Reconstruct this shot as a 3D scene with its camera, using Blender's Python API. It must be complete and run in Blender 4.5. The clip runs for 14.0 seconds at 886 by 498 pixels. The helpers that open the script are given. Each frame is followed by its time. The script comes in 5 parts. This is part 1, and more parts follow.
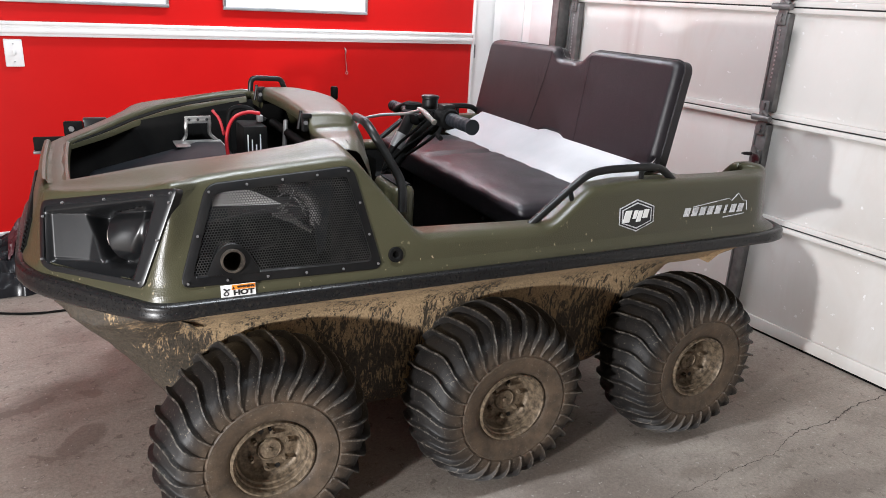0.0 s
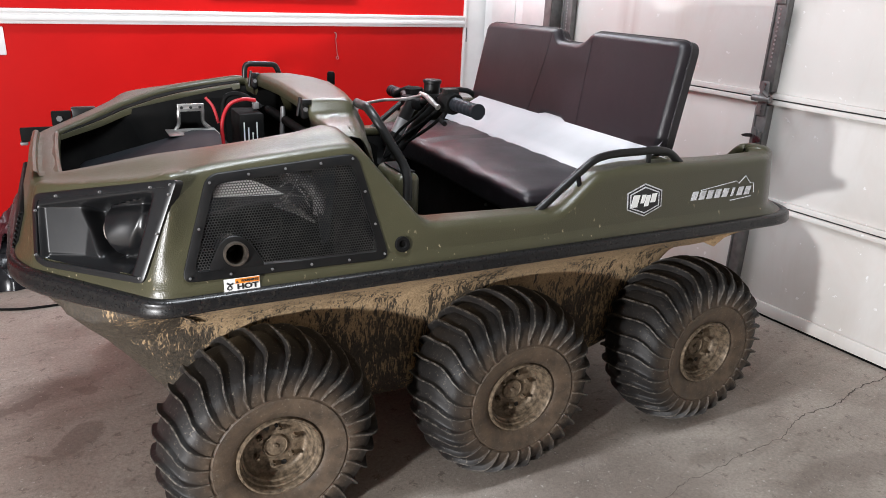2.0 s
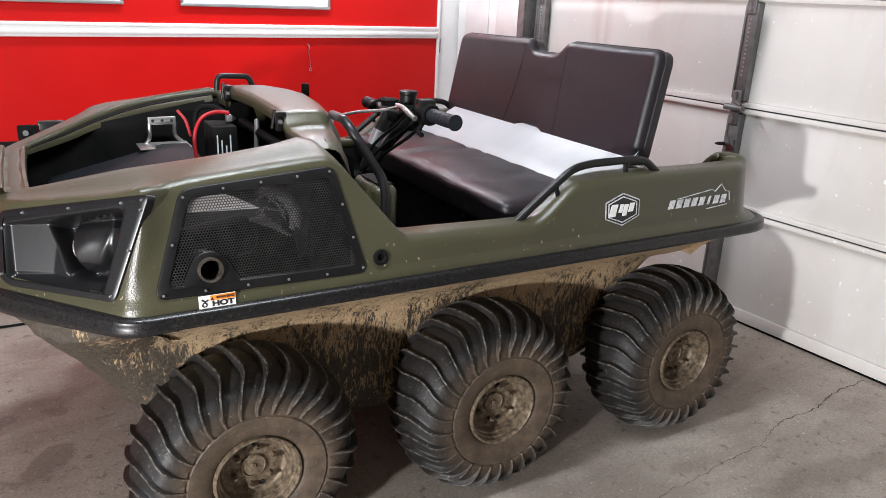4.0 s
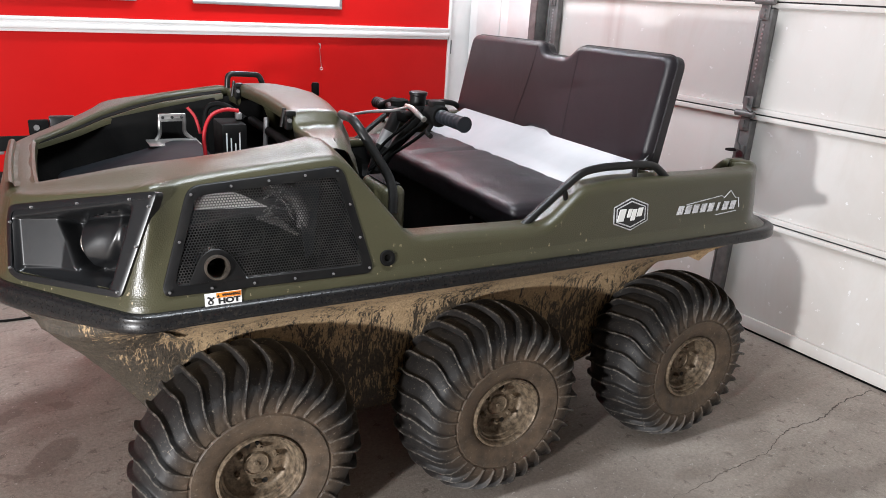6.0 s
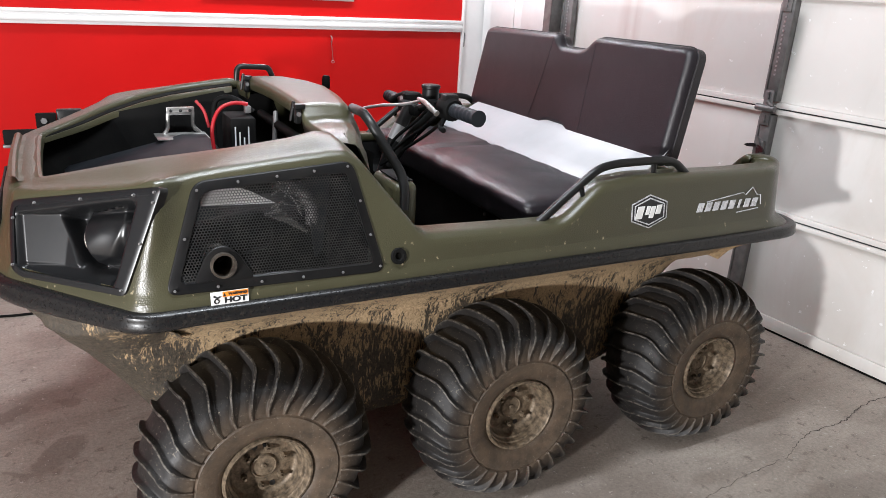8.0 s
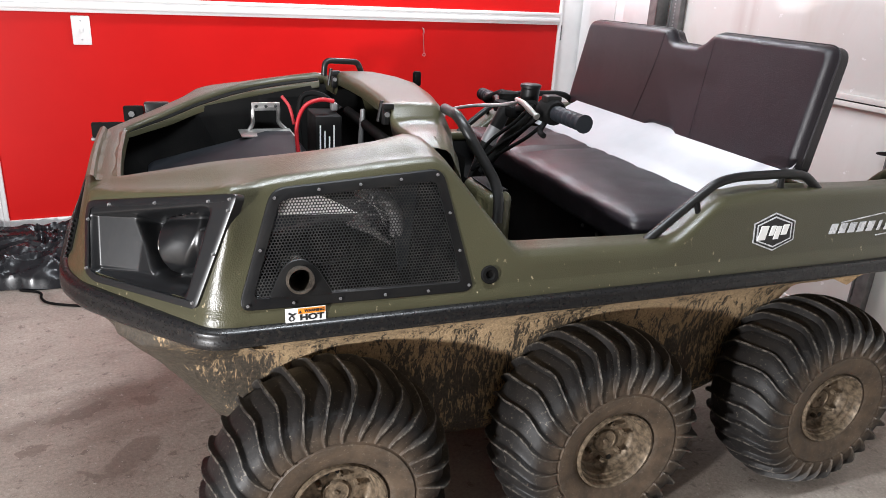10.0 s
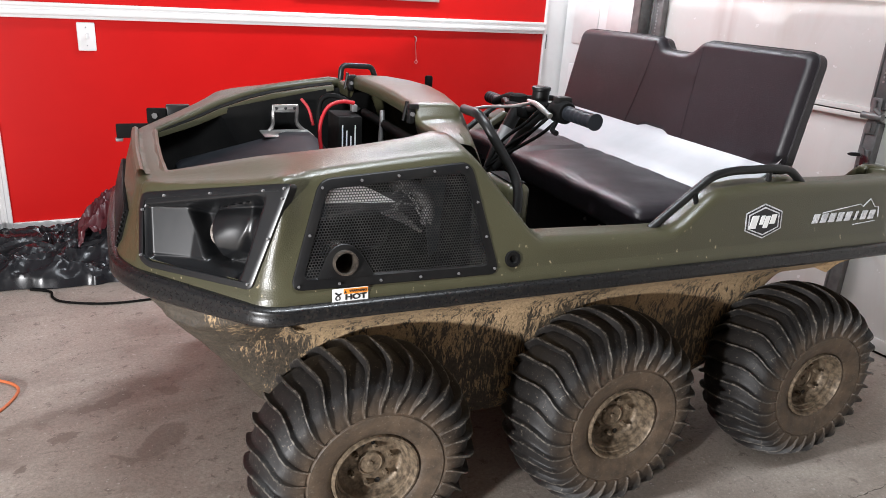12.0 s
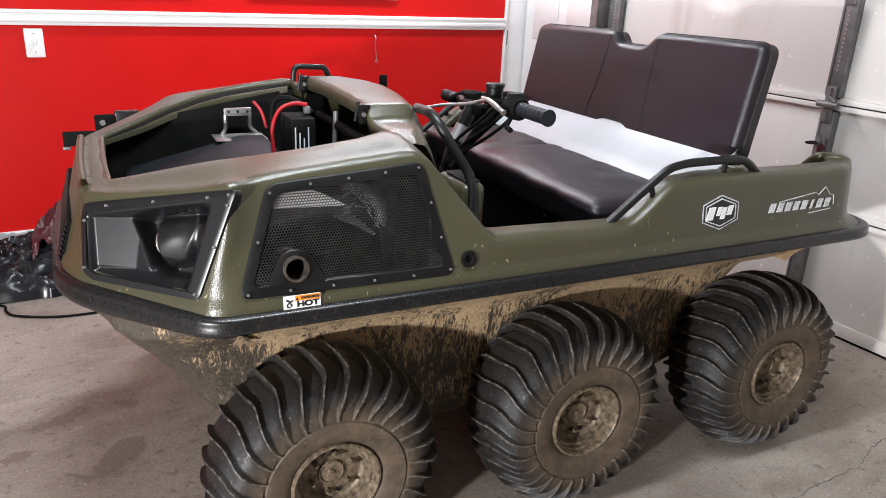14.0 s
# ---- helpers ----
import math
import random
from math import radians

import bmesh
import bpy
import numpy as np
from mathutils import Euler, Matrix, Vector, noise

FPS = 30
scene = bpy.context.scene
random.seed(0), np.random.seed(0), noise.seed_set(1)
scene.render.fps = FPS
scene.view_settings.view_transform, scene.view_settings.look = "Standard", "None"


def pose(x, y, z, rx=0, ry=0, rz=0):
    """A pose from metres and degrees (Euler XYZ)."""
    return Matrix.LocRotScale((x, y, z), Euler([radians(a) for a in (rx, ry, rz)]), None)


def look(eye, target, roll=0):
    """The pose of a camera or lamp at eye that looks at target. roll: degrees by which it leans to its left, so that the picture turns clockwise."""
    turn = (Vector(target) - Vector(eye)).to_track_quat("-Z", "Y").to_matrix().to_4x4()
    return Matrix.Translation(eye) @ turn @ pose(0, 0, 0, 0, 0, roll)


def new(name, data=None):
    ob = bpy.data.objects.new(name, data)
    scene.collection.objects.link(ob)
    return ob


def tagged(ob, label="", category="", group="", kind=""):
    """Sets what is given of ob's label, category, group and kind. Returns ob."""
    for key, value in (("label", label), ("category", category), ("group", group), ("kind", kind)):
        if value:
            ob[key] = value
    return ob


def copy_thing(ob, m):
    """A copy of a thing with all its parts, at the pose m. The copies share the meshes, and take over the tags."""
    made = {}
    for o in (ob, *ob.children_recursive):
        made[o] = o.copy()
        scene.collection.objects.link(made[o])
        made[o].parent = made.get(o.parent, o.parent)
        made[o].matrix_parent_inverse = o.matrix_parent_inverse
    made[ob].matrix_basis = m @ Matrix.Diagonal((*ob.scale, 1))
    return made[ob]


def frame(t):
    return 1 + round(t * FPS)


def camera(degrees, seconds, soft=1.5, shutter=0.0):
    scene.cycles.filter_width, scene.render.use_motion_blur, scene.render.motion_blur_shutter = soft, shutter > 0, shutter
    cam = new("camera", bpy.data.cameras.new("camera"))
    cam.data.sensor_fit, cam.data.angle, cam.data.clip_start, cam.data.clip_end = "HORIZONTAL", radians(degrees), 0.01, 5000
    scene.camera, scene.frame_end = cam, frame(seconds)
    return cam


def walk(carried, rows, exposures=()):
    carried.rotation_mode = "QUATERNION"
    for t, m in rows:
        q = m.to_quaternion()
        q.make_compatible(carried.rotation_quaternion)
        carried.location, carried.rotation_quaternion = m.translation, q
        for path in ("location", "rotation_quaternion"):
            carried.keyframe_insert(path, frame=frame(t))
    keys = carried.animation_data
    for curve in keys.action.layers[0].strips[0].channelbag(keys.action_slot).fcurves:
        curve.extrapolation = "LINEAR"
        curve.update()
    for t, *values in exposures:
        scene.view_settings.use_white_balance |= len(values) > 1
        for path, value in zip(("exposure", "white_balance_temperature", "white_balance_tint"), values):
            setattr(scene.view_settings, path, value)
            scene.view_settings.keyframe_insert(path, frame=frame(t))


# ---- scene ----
cam = camera(62.2, 14.0, soft=0.5)
PATH = [
    (0.0, -0.3457, -1.6050, 1.4212, 71.003, -2.988, -25.597),
    (0.5, -0.3632, -1.5969, 1.4166, 70.693, -2.739, -25.856),
    (1.0, -0.3699, -1.5708, 1.4138, 70.241, -2.870, -26.268),
    (1.5, -0.3648, -1.5568, 1.4104, 70.218, -2.710, -26.763),
    (2.0, -0.3708, -1.5362, 1.4106, 69.917, -2.489, -26.867),
    (2.5, -0.3725, -1.5170, 1.4067, 69.934, -2.131, -27.478),
    (3.0, -0.3636, -1.5128, 1.4083, 70.249, -1.905, -28.581),
    (5.5, -0.3825, -1.5100, 1.4071, 71.106, -2.798, -28.687),
    (6.0, -0.3669, -1.5094, 1.4083, 70.850, -3.181, -28.092),
    (6.5, -0.3613, -1.5091, 1.3992, 70.871, -3.202, -28.123),
    (7.0, -0.3541, -1.5047, 1.4040, 70.703, -3.201, -27.907),
    (7.2, -0.3520, -1.5069, 1.4028, 70.632, -3.148, -27.736),
    (9.3, -0.2745, -1.3173, 1.3935, 69.543, -2.952, -23.101),
    (9.5, -0.2602, -1.3027, 1.3899, 69.520, -2.772, -21.846),
    (10.0, -0.2929, -1.2916, 1.3949, 69.338, -3.073, -20.365),
    (10.5, -0.3860, -1.3069, 1.4009, 69.615, -3.491, -20.285),
    (11.0, -0.4547, -1.3472, 1.3926, 69.709, -3.791, -21.218),
    (11.5, -0.4740, -1.3790, 1.3870, 69.988, -3.676, -21.983),
    (12.0, -0.4718, -1.3886, 1.3901, 70.167, -3.486, -22.652),
    (12.5, -0.4619, -1.3823, 1.3897, 70.187, -3.500, -23.262),
    (13.0, -0.4487, -1.3785, 1.3914, 70.332, -3.409, -23.873),
    (13.5, -0.4369, -1.3840, 1.3928, 70.307, -2.768, -24.632),
    (14.0, -0.4180, -1.3796, 1.3906, 70.130, -2.431, -25.156),
]
walk(cam, [(t, pose(x, y, z, rx, ry, rz)) for t, x, y, z, rx, ry, rz in PATH], [(0.0, -0.14, 6250, 10), (7.2, -0.14, 6250, 10), (9.4, 0.06, 6250, 10), (11.0, 0.0, 6250, 10), (14.0, -0.05, 6250, 10)])

# ---- light ----
world = bpy.data.worlds.new("world")
scene.world = world
world.use_nodes = True
world.node_tree.nodes["Background"].inputs[0].default_value = (0.9, 0.93, 1.0, 1)
world.node_tree.nodes["Background"].inputs[1].default_value = 0.008


def lamp(name, kind, m, power, colour, **sizes):
    data = bpy.data.lights.new(name, kind)
    data.energy, data.color = power, colour
    for key, value in sizes.items():
        if key == "size":
            data.size = value
        elif key == "size_y":
            data.shape, data.size_y = "RECTANGLE", value
        elif key == "radius":
            data.shadow_soft_size = value
    ob = new(name, data)
    ob.matrix_world = m
    return ob


lamp("work_light", "AREA", look((-2.70, -1.80, 0.86), (0.6, 0.2, 0.6)), 200, (1.0, 0.975, 0.96), size=0.15, size_y=0.15)
# Unseen area lights added overhead: general fill and the sheen on the deck.
lamp("overhead_fill", "AREA", pose(0.0, -0.05, 2.66), 60, (0.92, 0.965, 1.0), size=1.3, size_y=0.25)
lamp("overhead_fill", "AREA", pose(0.95, 2.25, 2.66), 62, (0.92, 0.965, 1.0), size=1.3, size_y=0.12)

# ---- materials ----
def material(name, build):
    m = bpy.data.materials.new(name)
    m.use_nodes = True
    build(m.node_tree, m.node_tree.nodes["Principled BSDF"])
    return m


def nod(tree, kind, **values):
    n = tree.nodes.new(kind)
    for key, value in values.items():
        n.inputs[key.replace("_", " ")].default_value = value
    return n


def coords(tree, scale=(1, 1, 1)):
    c, m = tree.nodes.new("ShaderNodeTexCoord"), tree.nodes.new("ShaderNodeMapping")
    m.inputs["Scale"].default_value = scale
    tree.links.new(c.outputs["Object"], m.inputs["Vector"])
    return m.outputs[0]


def noise_tex(tree, at, scale, detail=4.0, rough=0.55, warp=0.0):
    n = nod(tree, "ShaderNodeTexNoise", Scale=scale, Detail=detail, Roughness=rough, Distortion=warp)
    tree.links.new(at, n.inputs["Vector"])
    return n.outputs["Fac"]


def ramp(tree, fac, *stops):
    r = tree.nodes.new("ShaderNodeValToRGB")
    tree.links.new(fac, r.inputs[0])
    while len(r.color_ramp.elements) < len(stops):
        r.color_ramp.elements.new(0.5)
    for e, (place, colour) in zip(r.color_ramp.elements, stops):
        e.position = place
        e.color = (*colour, 1) if len(colour) == 3 else colour
    return r.outputs[0]


def grey(v):
    return (v, v, v)


def mix(tree, fac, a, b, blend="MIX"):
    n = tree.nodes.new("ShaderNodeMix")
    n.data_type, n.blend_type = "RGBA", blend
    for socket, value in ((n.inputs[0], fac), (n.inputs[6], a), (n.inputs[7], b)):
        if isinstance(value, bpy.types.NodeSocket):
            tree.links.new(value, socket)
        elif socket == n.inputs[0]:
            socket.default_value = value
        else:
            socket.default_value = (*value, 1)
    return n.outputs[2]


def bump(tree, bsdf, height, strength, distance=0.002):
    n = nod(tree, "ShaderNodeBump", Strength=strength, Distance=distance)
    tree.links.new(height, n.inputs["Height"])
    tree.links.new(n.outputs[0], bsdf.inputs["Normal"])


def speckled(colour_a, colour_b, scale, rough, fine=0.0, fine_scale=400.0, metal=0.0, low=0.35, high=0.65, rough_b=None, gloss=0.5):
    """A surface between two colours, with a fine relief."""
    def build(tree, bsdf):
        at = coords(tree)
        n = noise_tex(tree, at, scale, 6.0, 0.6)
        tree.links.new(ramp(tree, n, (low, colour_a), (high, colour_b)), bsdf.inputs["Base Color"])
        tree.links.new(ramp(tree, noise_tex(tree, at, scale * 1.7, 4.0), (0.3, grey(rough)), (0.7, grey(rough_b or rough * 1.2))), bsdf.inputs["Roughness"])
        bsdf.inputs["Metallic"].default_value = metal
        bsdf.inputs["Specular IOR Level"].default_value = gloss
        if fine:
            bump(tree, bsdf, noise_tex(tree, at, fine_scale, 2.0), fine)
    return build


def olive_build(tree, bsdf):
    at = coords(tree)
    base = ramp(tree, noise_tex(tree, at, 3.0, 5.0), (0.3, (0.045, 0.0425, 0.0225)), (0.7, (0.057, 0.0535, 0.0285)))
    dust = ramp(tree, noise_tex(tree, at, 38.0, 8.0, 0.75), (0.62, grey(0)), (0.80, grey(0.55)))
    c = mix(tree, dust, base, (0.13, 0.115, 0.08))
    # splashes of mud, thrown up from below
    sep = tree.nodes.new("ShaderNodeSeparateXYZ")
    tree.links.new(at, sep.inputs[0])
    low = ramp(tree, sep.outputs[2], (0.745, grey(1)), (0.86, grey(0)))
    fleck = ramp(tree, noise_tex(tree, coords(tree, (1, 1, 0.6)), 75.0, 5.0, 0.6), (0.665, grey(0)), (0.69, grey(1)))
    tree.links.new(mix(tree, mix(tree, 1.0, low, fleck, "MULTIPLY"), c, (0.40, 0.33, 0.22)), bsdf.inputs["Base Color"])
    bsdf.inputs["Roughness"].default_value = 0.33
    bsdf.inputs["Specular IOR Level"].default_value = 0.65
    v = nod(tree, "ShaderNodeTexVoronoi", Scale=300.0)
    tree.links.new(at, v.inputs["Vector"])
    bump(tree, bsdf, v.outputs["Distance"], 0.34, 0.0013)


def mud_build(tree, bsdf):
    at = coords(tree)
    fibres = noise_tex(tree, coords(tree, (1, 1, 0.20)), 95.0, 9.0, 0.72, 1.2)
    crumbs = noise_tex(tree, at, 150.0, 6.0, 0.8)
    blotch = noise_tex(tree, coords(tree, (1, 1, 0.6)), 7.0, 10.0, 0.80, 0.5)
    blend = nod(tree, "ShaderNodeMath")
    blend.operation = "MULTIPLY_ADD"
    tree.links.new(fibres, blend.inputs[0])
    blend.inputs[1].default_value = 1.0
    tree.links.new(blotch, blend.inputs[2])
    # most of it hangs under the bumper; the prow is washed nearly clean
    sep = tree.nodes.new("ShaderNodeSeparateXYZ")
    tree.links.new(at, sep.inputs[0])
    shift = nod(tree, "ShaderNodeMapRange")
    tree.links.new(sep.outputs[0], shift.inputs["Value"])
    shift.inputs["From Min"].default_value, shift.inputs["From Max"].default_value = -0.42, -0.04
    shift.inputs["To Min"].default_value, shift.inputs["To Max"].default_value = -0.30, 0.03
    high = nod(tree, "ShaderNodeMapRange")
    tree.links.new(sep.outputs[2], high.inputs["Value"])
    high.inputs["From Min"].default_value, high.inputs["From Max"].default_value = 0.36, 0.68
    high.inputs["To Min"].default_value, high.inputs["To Max"].default_value = -0.10, 0.09
    total = nod(tree, "ShaderNodeMath")
    tree.links.new(shift.outputs[0], total.inputs[0])
    tree.links.new(high.outputs[0], total.inputs[1])
    amount = nod(tree, "ShaderNodeMath")
    tree.links.new(blend.outputs[0], amount.inputs[0])
    tree.links.new(total.outputs[0], amount.inputs[1])
    mask = ramp(tree, amount.outputs[0], (0.94, grey(0)), (1.09, grey(1)))
    mud = ramp(tree, crumbs, (0.30, (0.20, 0.138, 0.075)), (0.62, (0.54, 0.385, 0.22)))
    bare = ramp(tree, noise_tex(tree, at, 120.0, 8.0, 0.8), (0.38, (0.022, 0.019, 0.015)), (0.66, (0.095, 0.074, 0.051)))
    tree.links.new(mix(tree, mask, bare, mud), bsdf.inputs["Base Color"])
    tree.links.new(ramp(tree, mask, (0.0, grey(0.5)), (1.0, grey(0.92))), bsdf.inputs["Roughness"])
    bump(tree, bsdf, mix(tree, 0.5, amount.outputs[0], crumbs), 0.7, 0.006)


def tyre_build(tree, bsdf):
    at = coords(tree)
    # dust clings to the wall of the tyre near the wheel and thins towards the tread
    sep = tree.nodes.new("ShaderNodeSeparateXYZ")
    tree.links.new(at, sep.inputs[0])
    r2 = nod(tree, "ShaderNodeVectorMath")
    r2.operation = "LENGTH"
    flat = nod(tree, "ShaderNodeCombineXYZ")
    tree.links.new(sep.outputs[0], flat.inputs[0])
    tree.links.new(sep.outputs[2], flat.inputs[2])
    tree.links.new(flat.outputs[0], r2.inputs[0])
    bsdf.inputs["Specular IOR Level"].default_value = 0.42
    near_hub = ramp(tree, r2.outputs["Value"], (0.165, grey(0.9)), (0.235, grey(0.05)))
    n = noise_tex(tree, at, 16.0, 8.0, 0.7)
    dust = mix(tree, 1.0, near_hub, ramp(tree, n, (0.32, grey(0.30)), (0.62, grey(1))), "MULTIPLY")
    specks = ramp(tree, noise_tex(tree, at, 110.0, 6.0, 0.85), (0.60, grey(0)), (0.66, grey(0.8)))
    c = mix(tree, dust, (0.0075, 0.0075, 0.0080), (0.118, 0.082, 0.053))
    c = mix(tree, specks, c, (0.27, 0.23, 0.18))
    geo = tree.nodes.new("ShaderNodeNewGeometry")
    worn = ramp(tree, geo.outputs["Pointiness"], (0.515, grey(0)), (0.57, grey(0.75)))
    worn = mix(tree, 1.0, worn, ramp(tree, noise_tex(tree, at, 70.0, 6.0, 0.8), (0.46, grey(0.04)), (0.62, grey(0.9))), "MULTIPLY")
    tree.links.new(mix(tree, worn, c, (0.20, 0.178, 0.148)), bsdf.inputs["Base Color"])
    tree.links.new(ramp(tree, n, (0.3, grey(0.46)), (0.7, grey(0.66))), bsdf.inputs["Roughness"])
    bump(tree, bsdf, noise_tex(tree, at, 90.0, 5.0), 0.3, 0.003)


def vinyl_build(tree, bsdf):
    at = coords(tree)
    tree.links.new(ramp(tree, noise_tex(tree, at, 4.0, 5.0), (0.3, (0.0114, 0.0095, 0.0118)), (0.7, (0.0166, 0.0138, 0.0172))), bsdf.inputs["Base Color"])
    tree.links.new(ramp(tree, noise_tex(tree, at, 7.0, 5.0), (0.3, grey(0.30)), (0.7, grey(0.42))), bsdf.inputs["Roughness"])
    h = mix(tree, 0.72, noise_tex(tree, at, 420.0, 3.0), noise_tex(tree, coords(tree, (1.6, 1, 1)), 8.0, 5.0, 0.6, 0.8))
    bump(tree, bsdf, h, 0.42, 0.007)


def concrete_build(tree, bsdf):
    at = coords(tree)
    base = ramp(tree, noise_tex(tree, at, 2.2, 8.0, 0.6), (0.32, (0.34, 0.288, 0.242)), (0.68, (0.49, 0.428, 0.371)))
    stain = ramp(tree, noise_tex(tree, coords(tree, (1.0, 2.6, 1)), 1.7, 6.0, 0.6, 0.4), (0.52, grey(0)), (0.62, grey(0.40)))
    c = mix(tree, stain, base, (0.21, 0.170, 0.140))
    grain = ramp(tree, noise_tex(tree, at, 85.0, 7.0, 0.85), (0.36, grey(0.45)), (0.62, grey(1.0)))
    c = mix(tree, 0.75, c, mix(tree, 1.0, c, grain, "MULTIPLY"))
    # Darker patches at set places, a long band and a wide one among them.
    for (x, y), (sx, sy), turn, depth, edge_width in (((-0.385, 0.75), (0.058, 0.14), -38, 0.50, 0.20), ((0.75, -0.30), (0.75, 0.34), 4, 0.5, 0.45), ((-0.46, 1.08), (0.36, 0.10), 22, 0.4, 0.45), ((-0.95, 0.80), (0.30, 0.10), 10, 0.3, 0.45),
                                            ((1.75, -0.55), (0.5, 0.08), -12, 0.35, 0.45), ((-0.535, 1.04), (0.11, 0.034), 25, 0.5, 0.2), ((-0.335, 1.06), (0.052, 0.042), 0, 0.45, 0.2), ((-0.77, 0.75), (0.028, 0.022), 30, 0.7, 0.2),
                                            ((-0.50, 0.70), (0.055, 0.020), -50, 0.5, 0.2), ((-0.66, 0.88), (0.035, 0.024), 15, 0.55, 0.2), ((-0.74, 1.00), (0.15, 0.035), 18, 0.35, 0.3)):
        spot_at = tree.nodes.new("ShaderNodeMapping")
        spot_at.vector_type = "TEXTURE"
        spot_at.inputs["Location"].default_value, spot_at.inputs["Rotation"].default_value, spot_at.inputs["Scale"].default_value = (x, y, 0), (0, 0, radians(turn)), (sx, sy, 1)
        warp = nod(tree, "ShaderNodeTexNoise", Scale=9.0, Detail=8.0, Roughness=0.65)
        tree.links.new(at, warp.inputs["Vector"])
        moved = tree.nodes.new("ShaderNodeVectorMath")
        moved.operation = "MULTIPLY_ADD"
        tree.links.new(warp.outputs["Color"], moved.inputs[0])
        moved.inputs[1].default_value = (0.16, 0.16, 0)
        tree.links.new(at, moved.inputs[2])
        shift = tree.nodes.new("ShaderNodeVectorMath")
        shift.operation = "SUBTRACT"
        tree.links.new(moved.outputs[0], shift.inputs[0])
        shift.inputs[1].default_value = (0.08, 0.08, 0)
        tree.links.new(shift.outputs[0], spot_at.inputs["Vector"])
        ball = tree.nodes.new("ShaderNodeTexGradient")
        ball.gradient_type = "SPHERICAL"
        tree.links.new(spot_at.outputs[0], ball.inputs[0])
        c = mix(tree, ramp(tree, ball.outputs[1], (0.04, grey(0)), (0.04 + edge_width, grey(depth))), c, (0.125, 0.095, 0.078))
    spots = ramp(tree, noise_tex(tree, at, 24.0, 6.0, 0.7), (0.585, grey(0)), (0.625, grey(0.8)))
    c = mix(tree, spots, c, (0.16, 0.13, 0.11))
    pale = ramp(tree, noise_tex(tree, at, 48.0, 4.0, 0.7), (0.62, grey(0)), (0.68, grey(0.6)))
    tree.links.new(mix(tree, pale, c, (0.64, 0.60, 0.55)), bsdf.inputs["Base Color"])
    tree.links.new(ramp(tree, noise_tex(tree, at, 3.0, 6.0), (0.3, grey(0.45)), (0.7, grey(0.7))), bsdf.inputs["Roughness"])
    bump(tree, bsdf, noise_tex(tree, at, 60.0, 8.0, 0.75), 0.45, 0.004)


def door_build(tree, bsdf):
    at = coords(tree)
    base = ramp(tree, noise_tex(tree, at, 1.6, 6.0), (0.3, (0.66, 0.64, 0.61)), (0.7, (0.74, 0.72, 0.69)))
    scuff = ramp(tree, noise_tex(tree, at, 22.0, 8.0, 0.75), (0.68, grey(0)), (0.76, grey(0.5)))
    c = mix(tree, scuff, base, (0.50, 0.47, 0.43))
    grime = ramp(tree, noise_tex(tree, coords(tree, (1, 1, 0.35)), 3.4, 7.0, 0.65, 0.5), (0.48, grey(0)), (0.75, grey(0.45)))
    c = mix(tree, grime, c, (0.55, 0.49, 0.43))
    sep = tree.nodes.new("ShaderNodeSeparateXYZ")
    tree.links.new(at, sep.inputs[0])
    run_at = nod(tree, "ShaderNodeMapRange")
    tree.links.new(sep.outputs[1], run_at.inputs["Value"])
    run_at.inputs["From Min"].default_value, run_at.inputs["From Max"].default_value = 1.34, 1.54
    run = ramp(tree, run_at.outputs[0], (0.05, grey(0)), (0.30, grey(0.42)), (0.42, grey(0.12)), (0.60, grey(0.45)), (0.95, grey(0)))
    run = mix(tree, 1.0, run, ramp(tree, noise_tex(tree, coords(tree, (1, 1, 0.12)), 14.0, 6.0, 0.6), (0.3, grey(0.4)), (0.6, grey(1))), "MULTIPLY")
    c = mix(tree, run, c, (0.46, 0.36, 0.33))
    spot = ramp(tree, noise_tex(tree, at, 24.0, 4.0, 0.6), (0.68, grey(0)), (0.70, grey(1)))
    tree.links.new(mix(tree, spot, c, (0.85, 0.84, 0.83)), bsdf.inputs["Base Color"])
    bsdf.inputs["Roughness"].default_value = 0.45
    bump(tree, bsdf, noise_tex(tree, at, 5.0, 4.0), 0.35, 0.008)


def red_build(tree, bsdf):
    at = coords(tree)
    tree.links.new(ramp(tree, noise_tex(tree, at, 2.0, 5.0), (0.3, (0.50, 0.0045, 0.004)), (0.7, (0.56, 0.0065, 0.0055))), bsdf.inputs["Base Color"])
    bsdf.inputs["Roughness"].default_value = 0.42
    bsdf.inputs["Specular IOR Level"].default_value = 0.22
    bump(tree, bsdf, noise_tex(tree, at, 130.0, 4.0), 0.12, 0.002)


OLIVE = material("olive moulded plastic", olive_build)
MUD = material("muddy hull plastic", mud_build)
TYRE = material("dusty tyre rubber", tyre_build)
VINYL = material("dark vinyl", vinyl_build)
CONCRETE = material("stained and patchy concrete", concrete_build)
DOOR_WHITE = material("scuffed white steel", door_build)
RED = material("red wall paint", red_build)
BLACK = material("black plastic", speckled((0.004, 0.004, 0.0045), (0.009, 0.0085, 0.008), 14.0, 0.42, 0.08, 300.0, gloss=0.26))
DULL = material("dull black plastic", speckled((0.004, 0.004, 0.004), (0.008, 0.0076, 0.0072), 9.0, 0.65, 0.2, 200.0, gloss=0.1))
BUMPER = material("scratched black rubber", speckled((0.007, 0.007, 0.0075), (0.045, 0.037, 0.029), 110.0, 0.22, 0.03, 220.0, low=0.55, high=0.85, rough_b=0.42))
HOUSING = material("dusty black moulded plastic", speckled((0.0068, 0.0073, 0.0082), (0.013, 0.012, 0.011), 55.0, 0.33, 0.012, 300.0, low=0.50, high=0.88, rough_b=0.36, gloss=0.6))
